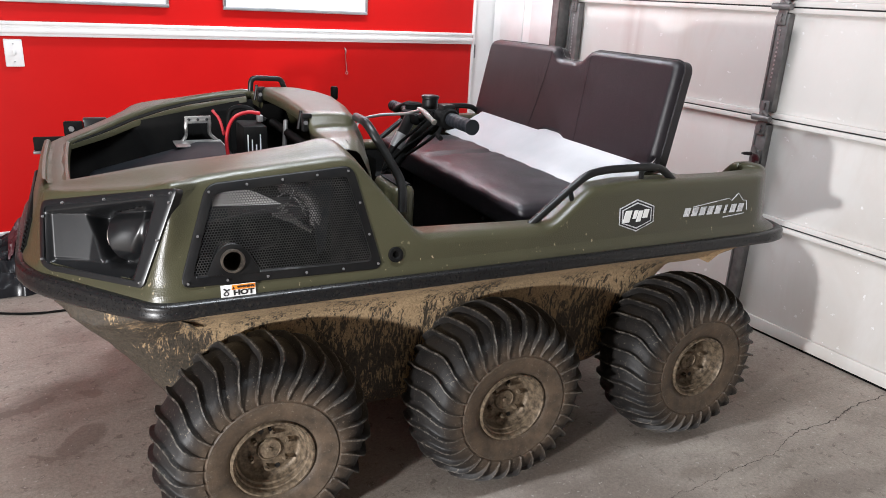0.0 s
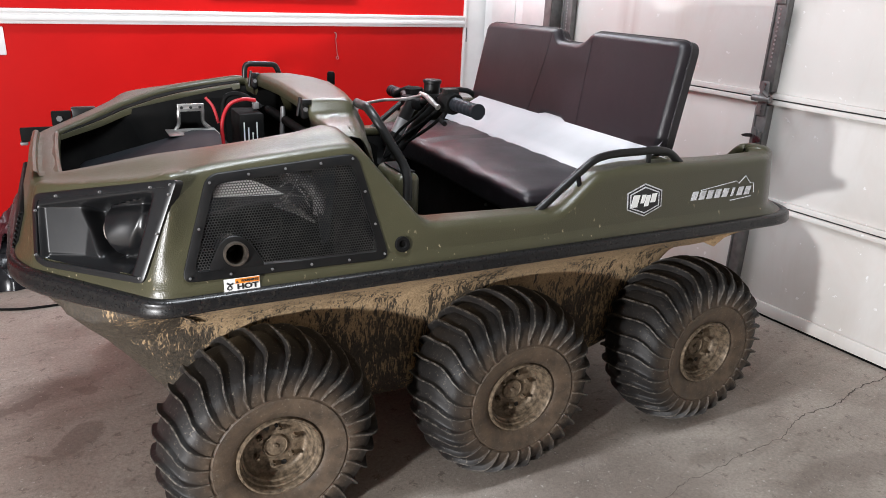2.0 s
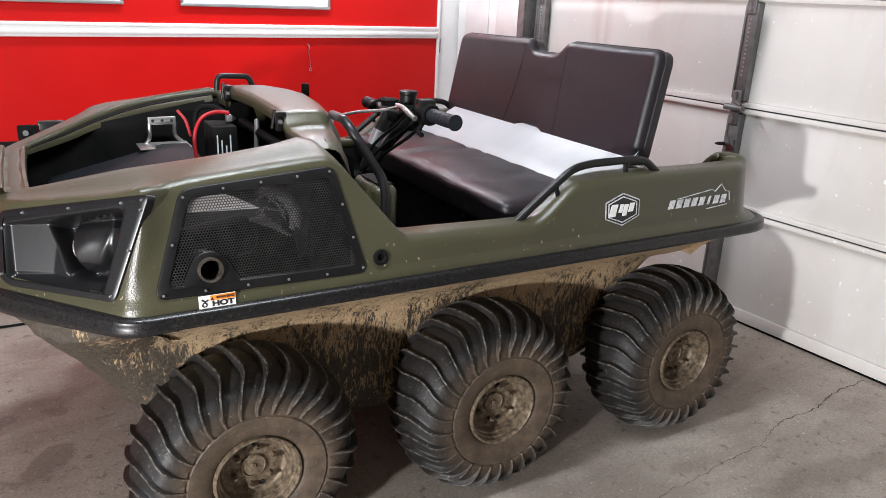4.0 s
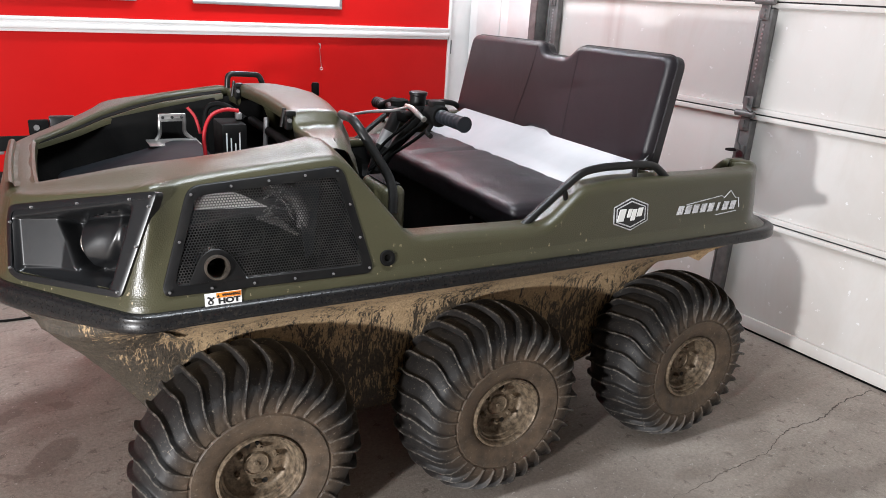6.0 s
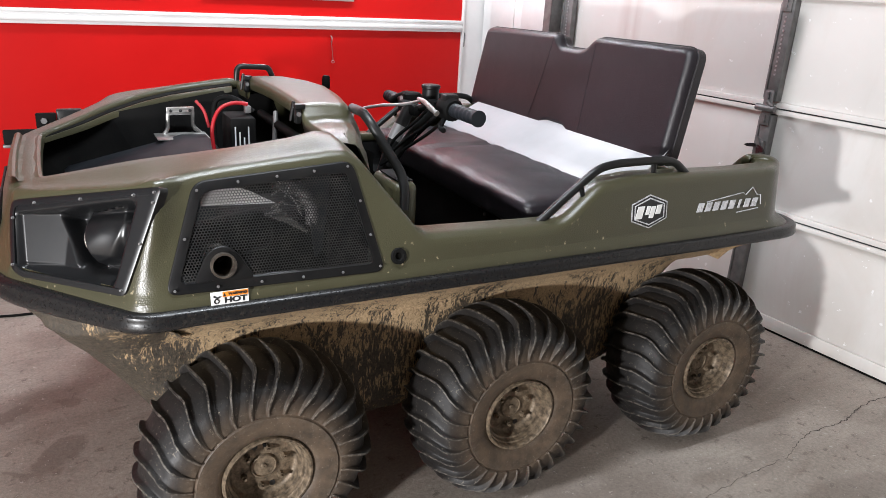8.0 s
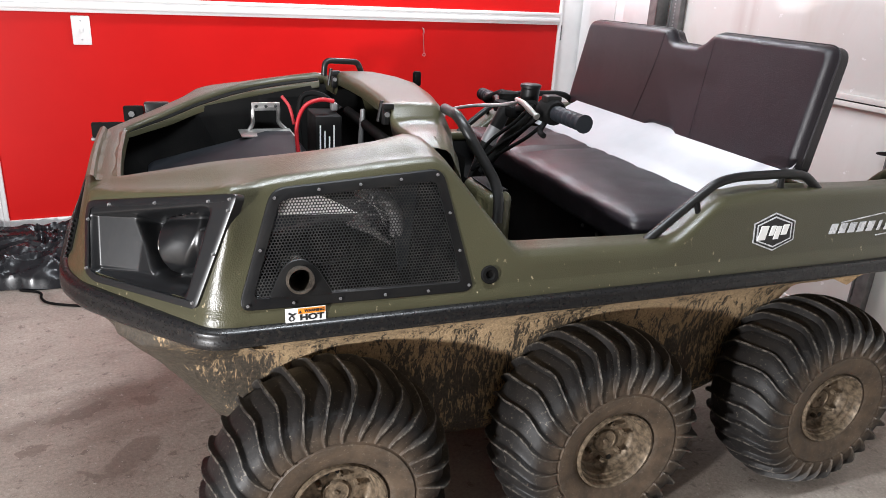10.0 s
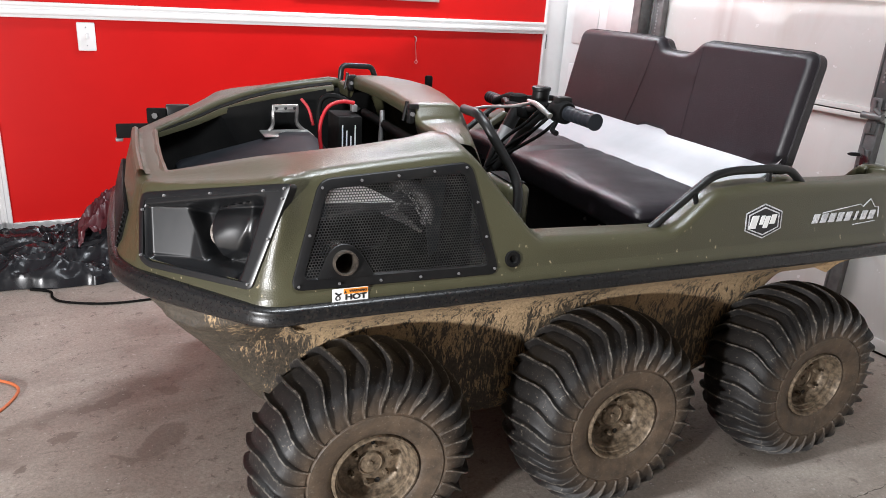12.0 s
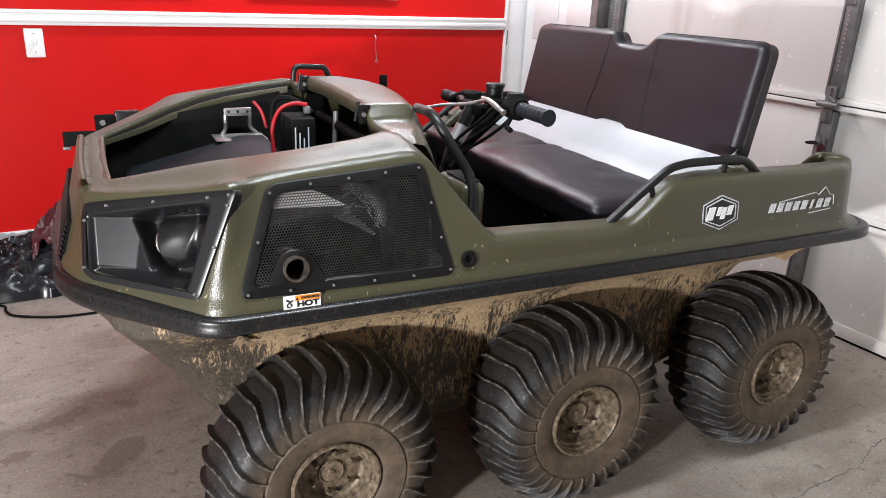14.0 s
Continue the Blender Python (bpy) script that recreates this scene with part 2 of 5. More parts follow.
LENS = material("clear lens", speckled((0.22, 0.19, 0.16), (0.36, 0.33, 0.30), 60.0, 0.12, metal=0.3))
RIM = material("dusty painted steel wheel", speckled((0.070, 0.053, 0.036), (0.255, 0.195, 0.132), 70.0, 0.42, 0.45, 150.0, metal=0.35, rough_b=0.62))
TUBE = material("black painted steel", speckled((0.007, 0.007, 0.007), (0.012, 0.012, 0.012), 20.0, 0.34, gloss=0.4))
STEEL = material("bare steel", speckled((0.35, 0.34, 0.33), (0.55, 0.54, 0.52), 25.0, 0.35, metal=0.9))
GALV = material("grey steel channel", speckled((0.16, 0.155, 0.155), (0.24, 0.235, 0.23), 20.0, 0.45, metal=0.5))
WHITE = material("white paint", speckled((0.76, 0.75, 0.74), (0.82, 0.81, 0.80), 6.0, 0.4, 0.1, 90.0))
SHEET = material("white sheet metal", speckled((0.36, 0.36, 0.375), (0.41, 0.41, 0.425), 5.0, 0.45))
BOARD = material("white board", speckled((0.80, 0.80, 0.82), (0.84, 0.84, 0.85), 3.0, 0.2))
ALU = material("aluminium trim", speckled((0.45, 0.45, 0.46), (0.58, 0.58, 0.58), 8.0, 0.35, metal=0.8))
# Unseen walls and ceiling: grey chosen dark to hold down bounced light.
UNSEEN_GREY = material("grey plaster", speckled((0.27, 0.265, 0.26), (0.32, 0.315, 0.31), 2.0, 0.8, 0.1, 60.0))
BROWN = material("dark brown wood", speckled((0.05, 0.03, 0.02), (0.09, 0.055, 0.035), 12.0, 0.5))
BAG = material("black plastic film", speckled((0.010, 0.010, 0.012), (0.016, 0.016, 0.018), 8.0, 0.18, rough_b=0.32, gloss=0.3))
# Carries the wall's red reflection in the film; also colours the latch levers.
MAROON = material("maroon for reflection and levers", speckled((0.05, 0.010, 0.014), (0.08, 0.016, 0.02), 8.0, 0.3))
ORANGE = material("orange rubber hose", speckled((0.55, 0.14, 0.05), (0.62, 0.18, 0.07), 20.0, 0.5))
REDWIRE = material("red cable", speckled((0.33, 0.010, 0.015), (0.40, 0.014, 0.02), 20.0, 0.4))
STICKER = material("white sticker", speckled((0.78, 0.78, 0.76), (0.84, 0.84, 0.82), 30.0, 0.35))
STICKER_ORANGE = material("orange sticker", speckled((0.85, 0.25, 0.02), (0.90, 0.30, 0.03), 30.0, 0.35))
INK = material("black ink", speckled((0.012, 0.012, 0.012), (0.018, 0.018, 0.018), 30.0, 0.45))
SILVER = material("silver sticker", speckled((0.55, 0.56, 0.58), (0.72, 0.73, 0.75), 30.0, 0.25, metal=0.3))
DIRT = material("dry mud crust", speckled((0.20, 0.14, 0.08), (0.42, 0.31, 0.19), 30.0, 0.9, 0.5, 80.0))
CRACK = material("dark crack", speckled((0.035, 0.028, 0.024), (0.115, 0.095, 0.080), 45.0, 0.9))
PUNCHED = material("dusty black punched steel", speckled((0.010, 0.010, 0.0105), (0.034, 0.032, 0.029), 26.0, 0.45, low=0.42, high=0.74, gloss=0.4))
SOOT = material("sooty steel", speckled((0.05, 0.042, 0.036), (0.15, 0.125, 0.10), 50.0, 0.4, 0.2, 200.0, metal=0.6))
GREY_BOX = material("dark grey moulded plastic", speckled((0.008, 0.0095, 0.012), (0.014, 0.016, 0.0195), 8.0, 0.46, gloss=0.18))


# ---- mesh tools ----
def mesh_of(name, bm, mat, smooth=True, sharp=40):
    me = bpy.data.meshes.new(name)
    bmesh.ops.recalc_face_normals(bm, faces=bm.faces)
    if smooth:
        for f in bm.faces:
            f.smooth = True
        for e in bm.edges:
            if len(e.link_faces) == 2 and e.calc_face_angle(0) > radians(sharp):
                e.smooth = False
    bm.to_mesh(me)
    bm.free()
    for m in mat if isinstance(mat, (list, tuple)) else [mat]:
        me.materials.append(m)
    return me


def part(name, bm, mat, parent=None, label="", smooth=True, sharp=40):
    ob = new(name, mesh_of(name, bm, mat, smooth, sharp))
    if parent:
        ob.parent = parent
    return tagged(ob, label)


def thing(name, label, category, m=None, group="", kind=""):
    ob = new(name)
    ob.empty_display_size = 0.1
    if m:
        ob.matrix_world = m
    return tagged(ob, label, category, group, kind)


def add_box(bm, lo, hi, bevel=0.0, segments=2, m=None):
    r = bmesh.ops.create_cube(bm, size=1.0)
    c, d = (Vector(lo) + Vector(hi)) / 2, Vector(hi) - Vector(lo)
    for v in r["verts"]:
        v.co = Vector((v.co.x * d.x, v.co.y * d.y, v.co.z * d.z)) + c
    verts = r["verts"]
    if bevel:
        edges = list({e for v in verts for e in v.link_edges})
        out = bmesh.ops.bevel(bm, geom=edges, offset=bevel, segments=segments, affect="EDGES", profile=0.5)
        verts = list({v for f in out["faces"] for v in f.verts} | {v for v in verts if v.is_valid})
    if m:
        bmesh.ops.transform(bm, matrix=m, verts=verts)
    return verts


def box(lo, hi, bevel=0.0, segments=2, m=None):
    bm = bmesh.new()
    add_box(bm, lo, hi, bevel, segments, m)
    return bm


def smooth_path(points, steps=6, closed=False):
    """Catmull-Rom through the points."""
    p = [Vector(q) for q in points]
    n, out = len(p), []
    for i in range(n if closed else n - 1):
        a, b = p[i], p[(i + 1) % n]
        z = p[i - 1] if i or closed else a * 2 - b
        c = p[(i + 2) % n] if closed or i + 2 < n else b * 2 - a
        for k in range(steps):
            t = k / steps
            out.append(0.5 * ((2 * a) + (b - z) * t + (2 * z - 5 * a + 4 * b - c) * t * t + (3 * a - z - 3 * b + c) * t ** 3))
    if not closed:
        out.append(p[-1])
    return out


def rounded(points, radius, steps=5):
    """A polyline with its corners rounded."""
    p, out = [Vector(q) for q in points], []
    for i, b in enumerate(p):
        if i in (0, len(p) - 1):
            out.append(b)
            continue
        a, c = p[i - 1], p[i + 1]
        r = min(radius, (a - b).length * 0.45, (c - b).length * 0.45)
        s, e = b + (a - b).normalized() * r, b + (c - b).normalized() * r
        for k in range(steps + 1):
            t = k / steps
            out.append(s * (1 - t) ** 2 + b * 2 * t * (1 - t) + e * t * t)
    return out


def add_tube(bm, path, radius, sides=10, cap=True):
    path = [Vector(p) for p in path]
    rings, side = [], None
    for i, p in enumerate(path):
        d = (path[min(i + 1, len(path) - 1)] - path[max(i - 1, 0)]).normalized()
        if side is None:
            side = d.orthogonal().normalized()
        side = (side - d * side.dot(d)).normalized()
        up = d.cross(side)
        r = radius(i / (len(path) - 1)) if callable(radius) else radius
        rings.append([bm.verts.new(p + (side * math.cos(2 * math.pi * k / sides) + up * math.sin(2 * math.pi * k / sides)) * r) for k in range(sides)])
    for a, b in zip(rings, rings[1:]):
        for k in range(sides):
            bm.faces.new((a[k], a[(k + 1) % sides], b[(k + 1) % sides], b[k]))
    if cap:
        bm.faces.new(rings[0][::-1])
        bm.faces.new(rings[-1])


def tube(path, radius, sides=10):
    bm = bmesh.new()
    add_tube(bm, path, radius, sides)
    return bm


def grid(rows, closed_u=False, closed_v=False):
    """Faces over rows of points."""
    bm = bmesh.new()
    vs = [[bm.verts.new(p) for p in r] for r in rows]
    n, m = len(vs), len(vs[0])
    for i in range(n if closed_u else n - 1):
        for j in range(m if closed_v else m - 1):
            q = (vs[i][j], vs[(i + 1) % n][j], vs[(i + 1) % n][(j + 1) % m], vs[i][(j + 1) % m])
            bm.faces.new(q)
    return bm


def lathe(profile, steps=48):
    """(radius, y) turned round the y axis."""
    rows = [[(r * math.cos(2 * math.pi * k / steps), y, r * math.sin(2 * math.pi * k / steps)) for r, y in profile] for k in range(steps)]
    return grid(rows, closed_u=True)


def lerp(x, *points):
    """Piecewise linear."""
    for (a, u), (b, v) in zip(points, points[1:]):
        if x <= b:
            return u + (v - u) * max(0.0, (x - a)) / (b - a)
    return points[-1][1]


def ease(x, *points):
    for (a, u), (b, v) in zip(points, points[1:]):
        if x <= b:
            t = max(0.0, (x - a)) / (b - a)
            return u + (v - u) * t * t * (3 - 2 * t)
    return points[-1][1]


def screw_heads(bm, spots, normal, r=0.006):
    n = Vector(normal).normalized()
    turn = n.to_track_quat("Z", "Y").to_matrix().to_4x4()
    for s in spots:
        bmesh.ops.create_cone(bm, cap_ends=True, segments=8, radius1=r, radius2=r * 0.7, depth=0.005, matrix=Matrix.Translation(Vector(s) + n * 0.002) @ turn)


def rough_up(bm, amount, scale, seed=0.0):
    for v in bm.verts:
        v.co += noise.noise_vector(v.co * scale + Vector((seed, seed, seed))) * amount


def inset(poly, d):
    """The outline moved inwards by d (anticlockwise outlines)."""
    n, out = len(poly), []
    area = sum(poly[i][0] * poly[(i + 1) % n][1] - poly[(i + 1) % n][0] * poly[i][1] for i in range(n))
    s = 1 if area > 0 else -1
    for i in range(n):
        a, b, c = (Vector(poly[(i + k) % n]) for k in (-1, 0, 1))
        u, v = (b - a).normalized(), (c - b).normalized()
        nu, nv = Vector((-u.y, u.x)) * s, Vector((-v.y, v.x)) * s
        m = (nu + nv)
        m = m / max(0.3, m.dot(nu)) if m.length > 1e-6 else nu
        out.append(tuple(b + m * d))
    return out


def filled_plate(outline, at, lift, back=0.0):
    loops = [[at(u, v, back) for u, v in outline], [at(u, v, lift) for u, v in outline], [at(u, v, lift) for u, v in inset(outline, 0.0006)]]
    bm = grid(loops, closed_v=True)
    bm.verts.ensure_lookup_table()
    n = len(outline)
    bm.faces.new(bm.verts[-n:])
    bm.faces.new(bm.verts[:n])
    return bm


# ---- the garage ----
ROOM = pose(0, 0, 0, 0, 0, 4.806)  # the walls stand at a slight angle to the vehicle
WALL_B, DOOR_A, CEIL = 2.80, 2.4735, 2.70
CORNER = 2.325  # where the red paint ends


def room_part(name, bm, mat, label="", category="", kind="structure", smooth=True):
    ob = new(name, mesh_of(name, bm, mat, smooth))
    ob.matrix_world = ROOM
    return tagged(ob, label, category, kind=kind)


room_part("floor", box((-4.2, -4.2, -0.15), (3.2, 3.2, 0.0)), CONCRETE, "worn concrete garage floor with stains, darker patches and cracks", "floor")
room_part("wall_north", box((-0.82, WALL_B, 0.0), (CORNER, WALL_B + 0.12, CEIL)), RED, "glossy red painted garage wall", "wall")
room_part("wall_north_left", box((-4.2, WALL_B, 0.0), (-1.75, WALL_B + 0.12, CEIL)), RED, "red painted garage wall past the doorway", "wall")
room_part("wall_north_header", box((-1.75, WALL_B, 2.12), (-0.82, WALL_B + 0.12, CEIL)), RED, "red wall over the doorway", "wall")
room_part("wall_west", box((-4.2, -4.2, 0.0), (-4.08, WALL_B, CEIL)), UNSEEN_GREY, "unseen plain grey wall closing the room", "wall")
room_part("wall_south", box((-4.08, -4.2, 0.0), (3.1, -4.08, CEIL)), UNSEEN_GREY, "unseen plain grey wall closing the room", "wall")
room_part("wall_east_header", box((DOOR_A + 0.06, -4.08, 2.45), (DOOR_A + 0.18, 2.00, CEIL)), UNSEEN_GREY, "unseen grey wall over the garage door", "wall")
room_part("wall_east_corner", box((DOOR_A + 0.06, 2.00, 0.0), (DOOR_A + 0.18, WALL_B + 0.12, CEIL)), WHITE, "white wall beside the garage door", "wall")
room_part("wall_corner_return", box((CORNER, WALL_B + 0.002, 0.0), (DOOR_A + 0.06, WALL_B + 0.12, CEIL)), WHITE, "white end of the red wall", "wall")
room_part("ceiling", box((-4.2, -4.2, CEIL), (3.2, 3.2, CEIL + 0.1)), UNSEEN_GREY, "unseen grey garage ceiling", "ceiling")
room_part("baseboard", box((-0.82, WALL_B - 0.016, 0.0), (CORNER - 0.01, WALL_B - 0.001, 0.115), 0.004), WHITE, "white painted baseboard", "baseboard")

# chair rail of stepped mouldings
bm = bmesh.new()
add_box(bm, (-0.82, WALL_B - 0.016, 1.122), (CORNER, WALL_B - 0.001, 1.195), 0.004)
add_box(bm, (-0.82, WALL_B - 0.027, 1.138), (CORNER, WALL_B - 0.014, 1.163), 0.005)
add_box(bm, (-0.82, WALL_B - 0.024, 1.176), (CORNER, WALL_B - 0.014, 1.195), 0.004)
room_part("trim_chair_rail", bm, WHITE, "white moulded chair rail along the red wall", "trim")
bm = bmesh.new()
add_box(bm, (-0.935, WALL_B - 0.02, 0.0), (-0.82, WALL_B + 0.12, 2.16), 0.006)
for a in (-0.915, -0.885, -0.855):
    add_box(bm, (a, WALL_B - 0.028, 0.0), (a + 0.014, WALL_B - 0.018, 2.16), 0.004)
room_part("trim_door_casing", bm, WHITE, "worn white fluted door casing", "trim")
room_part("door_1", box((-1.75, WALL_B + 0.05, 0.0), (-0.936, WALL_B + 0.09, 2.12), 0.004), BROWN, "dark brown wooden inner door", "door")
room_part("trim_corner", box((CORNER, WALL_B - 0.018, 0.0), (CORNER + 0.018, WALL_B + 0.0015, 2.3), 0.004), WHITE, "white corner casing", "trim")

# white side door in the front wall
side_door = thing("door_2", "white panelled side door with a steel hinge", "door", ROOM, kind="structure")
bm = box((DOOR_A + 0.02, 2.012, 0.01), (DOOR_A + 0.058, WALL_B - 0.01, 2.06), 0.003)
for lo, hi in ((0.25, 0.95), (1.08, 1.9)):
    for b0, b1 in ((2.12, 2.37), (2.45, 2.70)):
        add_box(bm, (DOOR_A + 0.012, b0, lo), (DOOR_A + 0.022, b1, hi), 0.006)
part("slab", bm, WHITE, side_door)
for z in (0.25, 1.03, 1.8):
    part("hinge", tube([(CORNER + 0.026, WALL_B - 0.006, z), (CORNER + 0.026, WALL_B - 0.006, z + 0.09)], 0.006, 8), GALV, side_door, "grey steel hinge")

# overhead door: sections, rails, posts, seal
garage_door = thing("door_3", "white sectional overhead garage door with scuffs", "garage door", ROOM, kind="structure")
SEAMS = (0.022, 0.53, 0.985, 1.455, 1.925, 2.44)
for lo, hi in zip(SEAMS, SEAMS[1:]):
    part("panel", box((DOOR_A, -3.2, lo + 0.003), (DOOR_A + 0.04, 1.94, hi - 0.003), 0.003), DOOR_WHITE, garage_door)
for z in SEAMS[1:-1]:
    bm = box((DOOR_A - 0.026, -3.2, z - 0.024), (DOOR_A - 0.001, 1.94, z - 0.004), 0.003)
    add_box(bm, (DOOR_A - 0.018, -3.2, z + 0.002), (DOOR_A - 0.001, 1.94, z + 0.026), 0.003)
    part("section_rail", bm, DOOR_WHITE, garage_door)
    part("seam_gap", box((DOOR_A - 0.012, -3.2, z - 0.0045), (DOOR_A + 0.002, 1.94, z + 0.0025)), INK, garage_door, "dark gap between two sections")
part("bottom_seal", box((DOOR_A - 0.008, -3.2, 0.0), (DOOR_A + 0.05, 1.94, 0.012), 0.004), DULL, garage_door, "black rubber bottom seal")
part("bottom_rail", box((DOOR_A - 0.014, -3.2, 0.013), (DOOR_A - 0.001, 1.94, 0.070), 0.003), DOOR_WHITE, garage_door)


def post(b, width):
    """A perforated steel post with roller hinges."""
    for lo, hi in zip(SEAMS, SEAMS[1:]):
        bm = box((DOOR_A - 0.040, b - width / 2, lo + 0.03), (DOOR_A - 0.001, b + width / 2, hi - 0.028), 0.003)
        add_box(bm, (DOOR_A - 0.044, b + width / 2 - 0.010, lo + 0.04), (DOOR_A - 0.039, b + width / 2, hi - 0.04), 0.001)
        p = part("post", bm, GALV, garage_door, "grey steel centre post")
        if lo < 0.9 or lo > 1.2:
            continue
        holes = bmesh.new()
        for k in range(14):
            add_box(holes, (DOOR_A - 0.0415, b - 0.004, hi - 0.10 - k * 0.018), (DOOR_A - 0.0396, b + 0.004, hi - 0.092 - k * 0.018))
        part("slot_row", holes, ALU, p, "row of punched slots")
    for z in SEAMS[1:-1]:
        bm = box((DOOR_A - 0.05, b - 0.022, z - 0.075), (DOOR_A - 0.041, b + 0.022, z + 0.075), 0.004)
        add_tube(bm, [(DOOR_A - 0.056, b - 0.045, z), (DOOR_A - 0.056, b + 0.045, z)], 0.014, 12)
        add_tube(bm, [(DOOR_A - 0.06, b - 0.035, z + 0.012), (DOOR_A - 0.06, b - 0.005, z + 0.03)], 0.009, 8)
        for dz in (-0.055, -0.035, 0.045, 0.062):
            bmesh.ops.create_cone(bm, cap_ends=True, segments=6, radius1=0.007, radius2=0.006, depth=0.008,
                                  matrix=Matrix.Translation((DOOR_A - 0.053, b, z + dz)) @ Matrix.Rotation(radians(90), 4, "Y"))
        part("roller_hinge", bm, GALV, garage_door, "grey steel roller hinge")


post(0.525, 0.062)
post(-0.95, 0.055)
post(1.885, 0.075)
bm = box((DOOR_A - 0.11, 1.945, 0.05), (DOOR_A - 0.105, 2.005, 2.44))
add_box(bm, (DOOR_A - 0.11, 1.945, 0.05), (DOOR_A - 0.03, 1.951, 2.44))
add_box(bm, (DOOR_A - 0.11, 2.000, 0.05), (DOOR_A - 0.03, 2.005, 2.44))
part("track", bm, GALV, garage_door, "grey steel vertical track", smooth=False)
def leaf(cy, cz, length, width, turn):
    """A flat lever with rounded ends."""
    shape = [(length * math.cos(q * math.pi / 8), width * math.sin(q * math.pi / 8)) for q in range(16)]
    return filled_plate(shape, lambda u, v, o: Vector((DOOR_A - 0.060 - o, cy + u * math.cos(turn) - v * math.sin(turn), cz + u * math.sin(turn) + v * math.cos(turn))), 0.010)


latch = part("latch", box((DOOR_A - 0.062, 0.500, 0.775), (DOOR_A - 0.041, 0.545, 0.845), 0.004), GALV, garage_door, "small steel latch with two levers")
for cy, cz, length, width, turn, mat in ((0.550, 0.820, 0.034, 0.008, -0.15, TUBE), (0.522, 0.836, 0.026, 0.010, 1.2, GALV), (0.505, 0.812, 0.020, 0.009, 0.7, MAROON), (0.515, 0.798, 0.024, 0.007, 1.5, MAROON)):
    part("lever", leaf(cy, cz, length, width, turn), mat, latch)

# white boards, switch, hook and string on the red wall
for a0, a1 in ((-0.60, 0.365), (0.655, 1.54)):
    board = thing("whiteboard", "white dry-erase board in an aluminium frame", "whiteboard", ROOM, "boards on the red wall")
    part("panel", box((a0 + 0.012, WALL_B - 0.012, 1.30), (a1 - 0.012, WALL_B - 0.002, 1.99)), BOARD, board)
    for lo, hi in (((a0, 1.285), (a1, 1.303)), ((a0, 1.985), (a1, 2.003)), ((a0, 1.3035), (a0 + 0.016, 1.9845)), ((a1 - 0.016, 1.3035), (a1, 1.9845))):
        part("frame_bar", box((lo[0], WALL_B - 0.02, lo[1]), (hi[0], WALL_B - 0.001, hi[1]), 0.003), ALU, board, "aluminium frame bar")

switch = thing("light_switch", "white plastic light switch on the red wall", "switch", ROOM)
part("plate", box((-0.437, WALL_B - 0.011, 0.972), (-0.355, WALL_B - 0.001, 1.108), 0.005, 3), WHITE, switch)
part("toggle", box((-0.402, WALL_B - 0.026, 1.03), (-0.390, WALL_B - 0.010, 1.056), 0.003), WHITE, switch)
for z in (1.085, 0.998):
    bm = bmesh.new()
    screw_heads(bm, [(-0.396, WALL_B - 0.011, z)], (0, -1, 0), 0.004)
    part("screw", bm, ALU, switch)

hook = thing("hook_and_chain", "thin metal hook and chain hanging on the wall", "hook", ROOM)
part("hook", tube(smooth_path([(1.395, WALL_B - 0.002, 1.085), (1.395, WALL_B - 0.02, 1.08), (1.395, WALL_B - 0.024, 1.06), (1.395, WALL_B - 0.012, 1.052)]), 0.0035, 8), STEEL, hook)
bm = bmesh.new()
for k in range(15):
    z = 1.056 - k * 0.0075
    add_tube(bm, [(1.395 + 0.0008 * k, WALL_B - 0.014, z), (1.3958 + 0.0008 * k, WALL_B - 0.012, z - 0.006)], 0.0022, 6)
part("chain", bm, STEEL, hook)
part("end_ring", tube(smooth_path([(1.407 + 0.009 * math.cos(q * 1.0472), WALL_B - 0.012, 0.936 + 0.008 * math.sin(q * 1.0472)) for q in range(6)], 3, True), 0.002, 6), STEEL, hook)

# ---- the six-wheeled vehicle ----
YC = 0.72  # its middle line
atv = thing("amphibious_vehicle", "olive green six-wheeled amphibious vehicle with muddy hull and open hood", "vehicle")


def mirrored(p):
    return Vector((p[0], 2 * YC - p[1], p[2]))


def inside(p, poly):
    x, y, hit = p[0], p[1], False
    for (x0, y0), (x1, y1) in zip(poly, poly[1:] + poly[:1]):
        if (y0 > y) != (y1 > y) and x < (x1 - x0) * (y - y0) / (y1 - y0) + x0:
            hit = not hit
    return hit


def round_poly(poly, radius, steps=5):
    """A closed outline with rounded corners, the same number of points for each corner."""
    out, n = [], len(poly)
    for i in range(n):
        a, b, c = (Vector((*poly[(i + k) % n], 0)) for k in (-1, 0, 1))
        r = min(radius, (a - b).length * 0.45, (c - b).length * 0.45)
        s, e = b + (a - b).normalized() * r, b + (c - b).normalized() * r
        out += [tuple((s * (1 - t) ** 2 + b * 2 * t * (1 - t) + e * t * t).xy) for t in [k / steps for k in range(steps + 1)]]
    return out


def ring_plate(outer, inner, at, lift, skirt=0.0):
    """A flat frame between two outlines, raised by lift. at(u, v, out) gives the place."""
    loops = [[at(u, v, -skirt) for u, v in outer], [at(u, v, lift * 0.8) for u, v in inset(outer, 0.0005)], [at(u, v, lift) for u, v in inset(outer, 0.002)],
             [at(u, v, lift) for u, v in inner], [at(u, v, -0.004) for u, v in inner]]
    return grid(loops, closed_v=True)


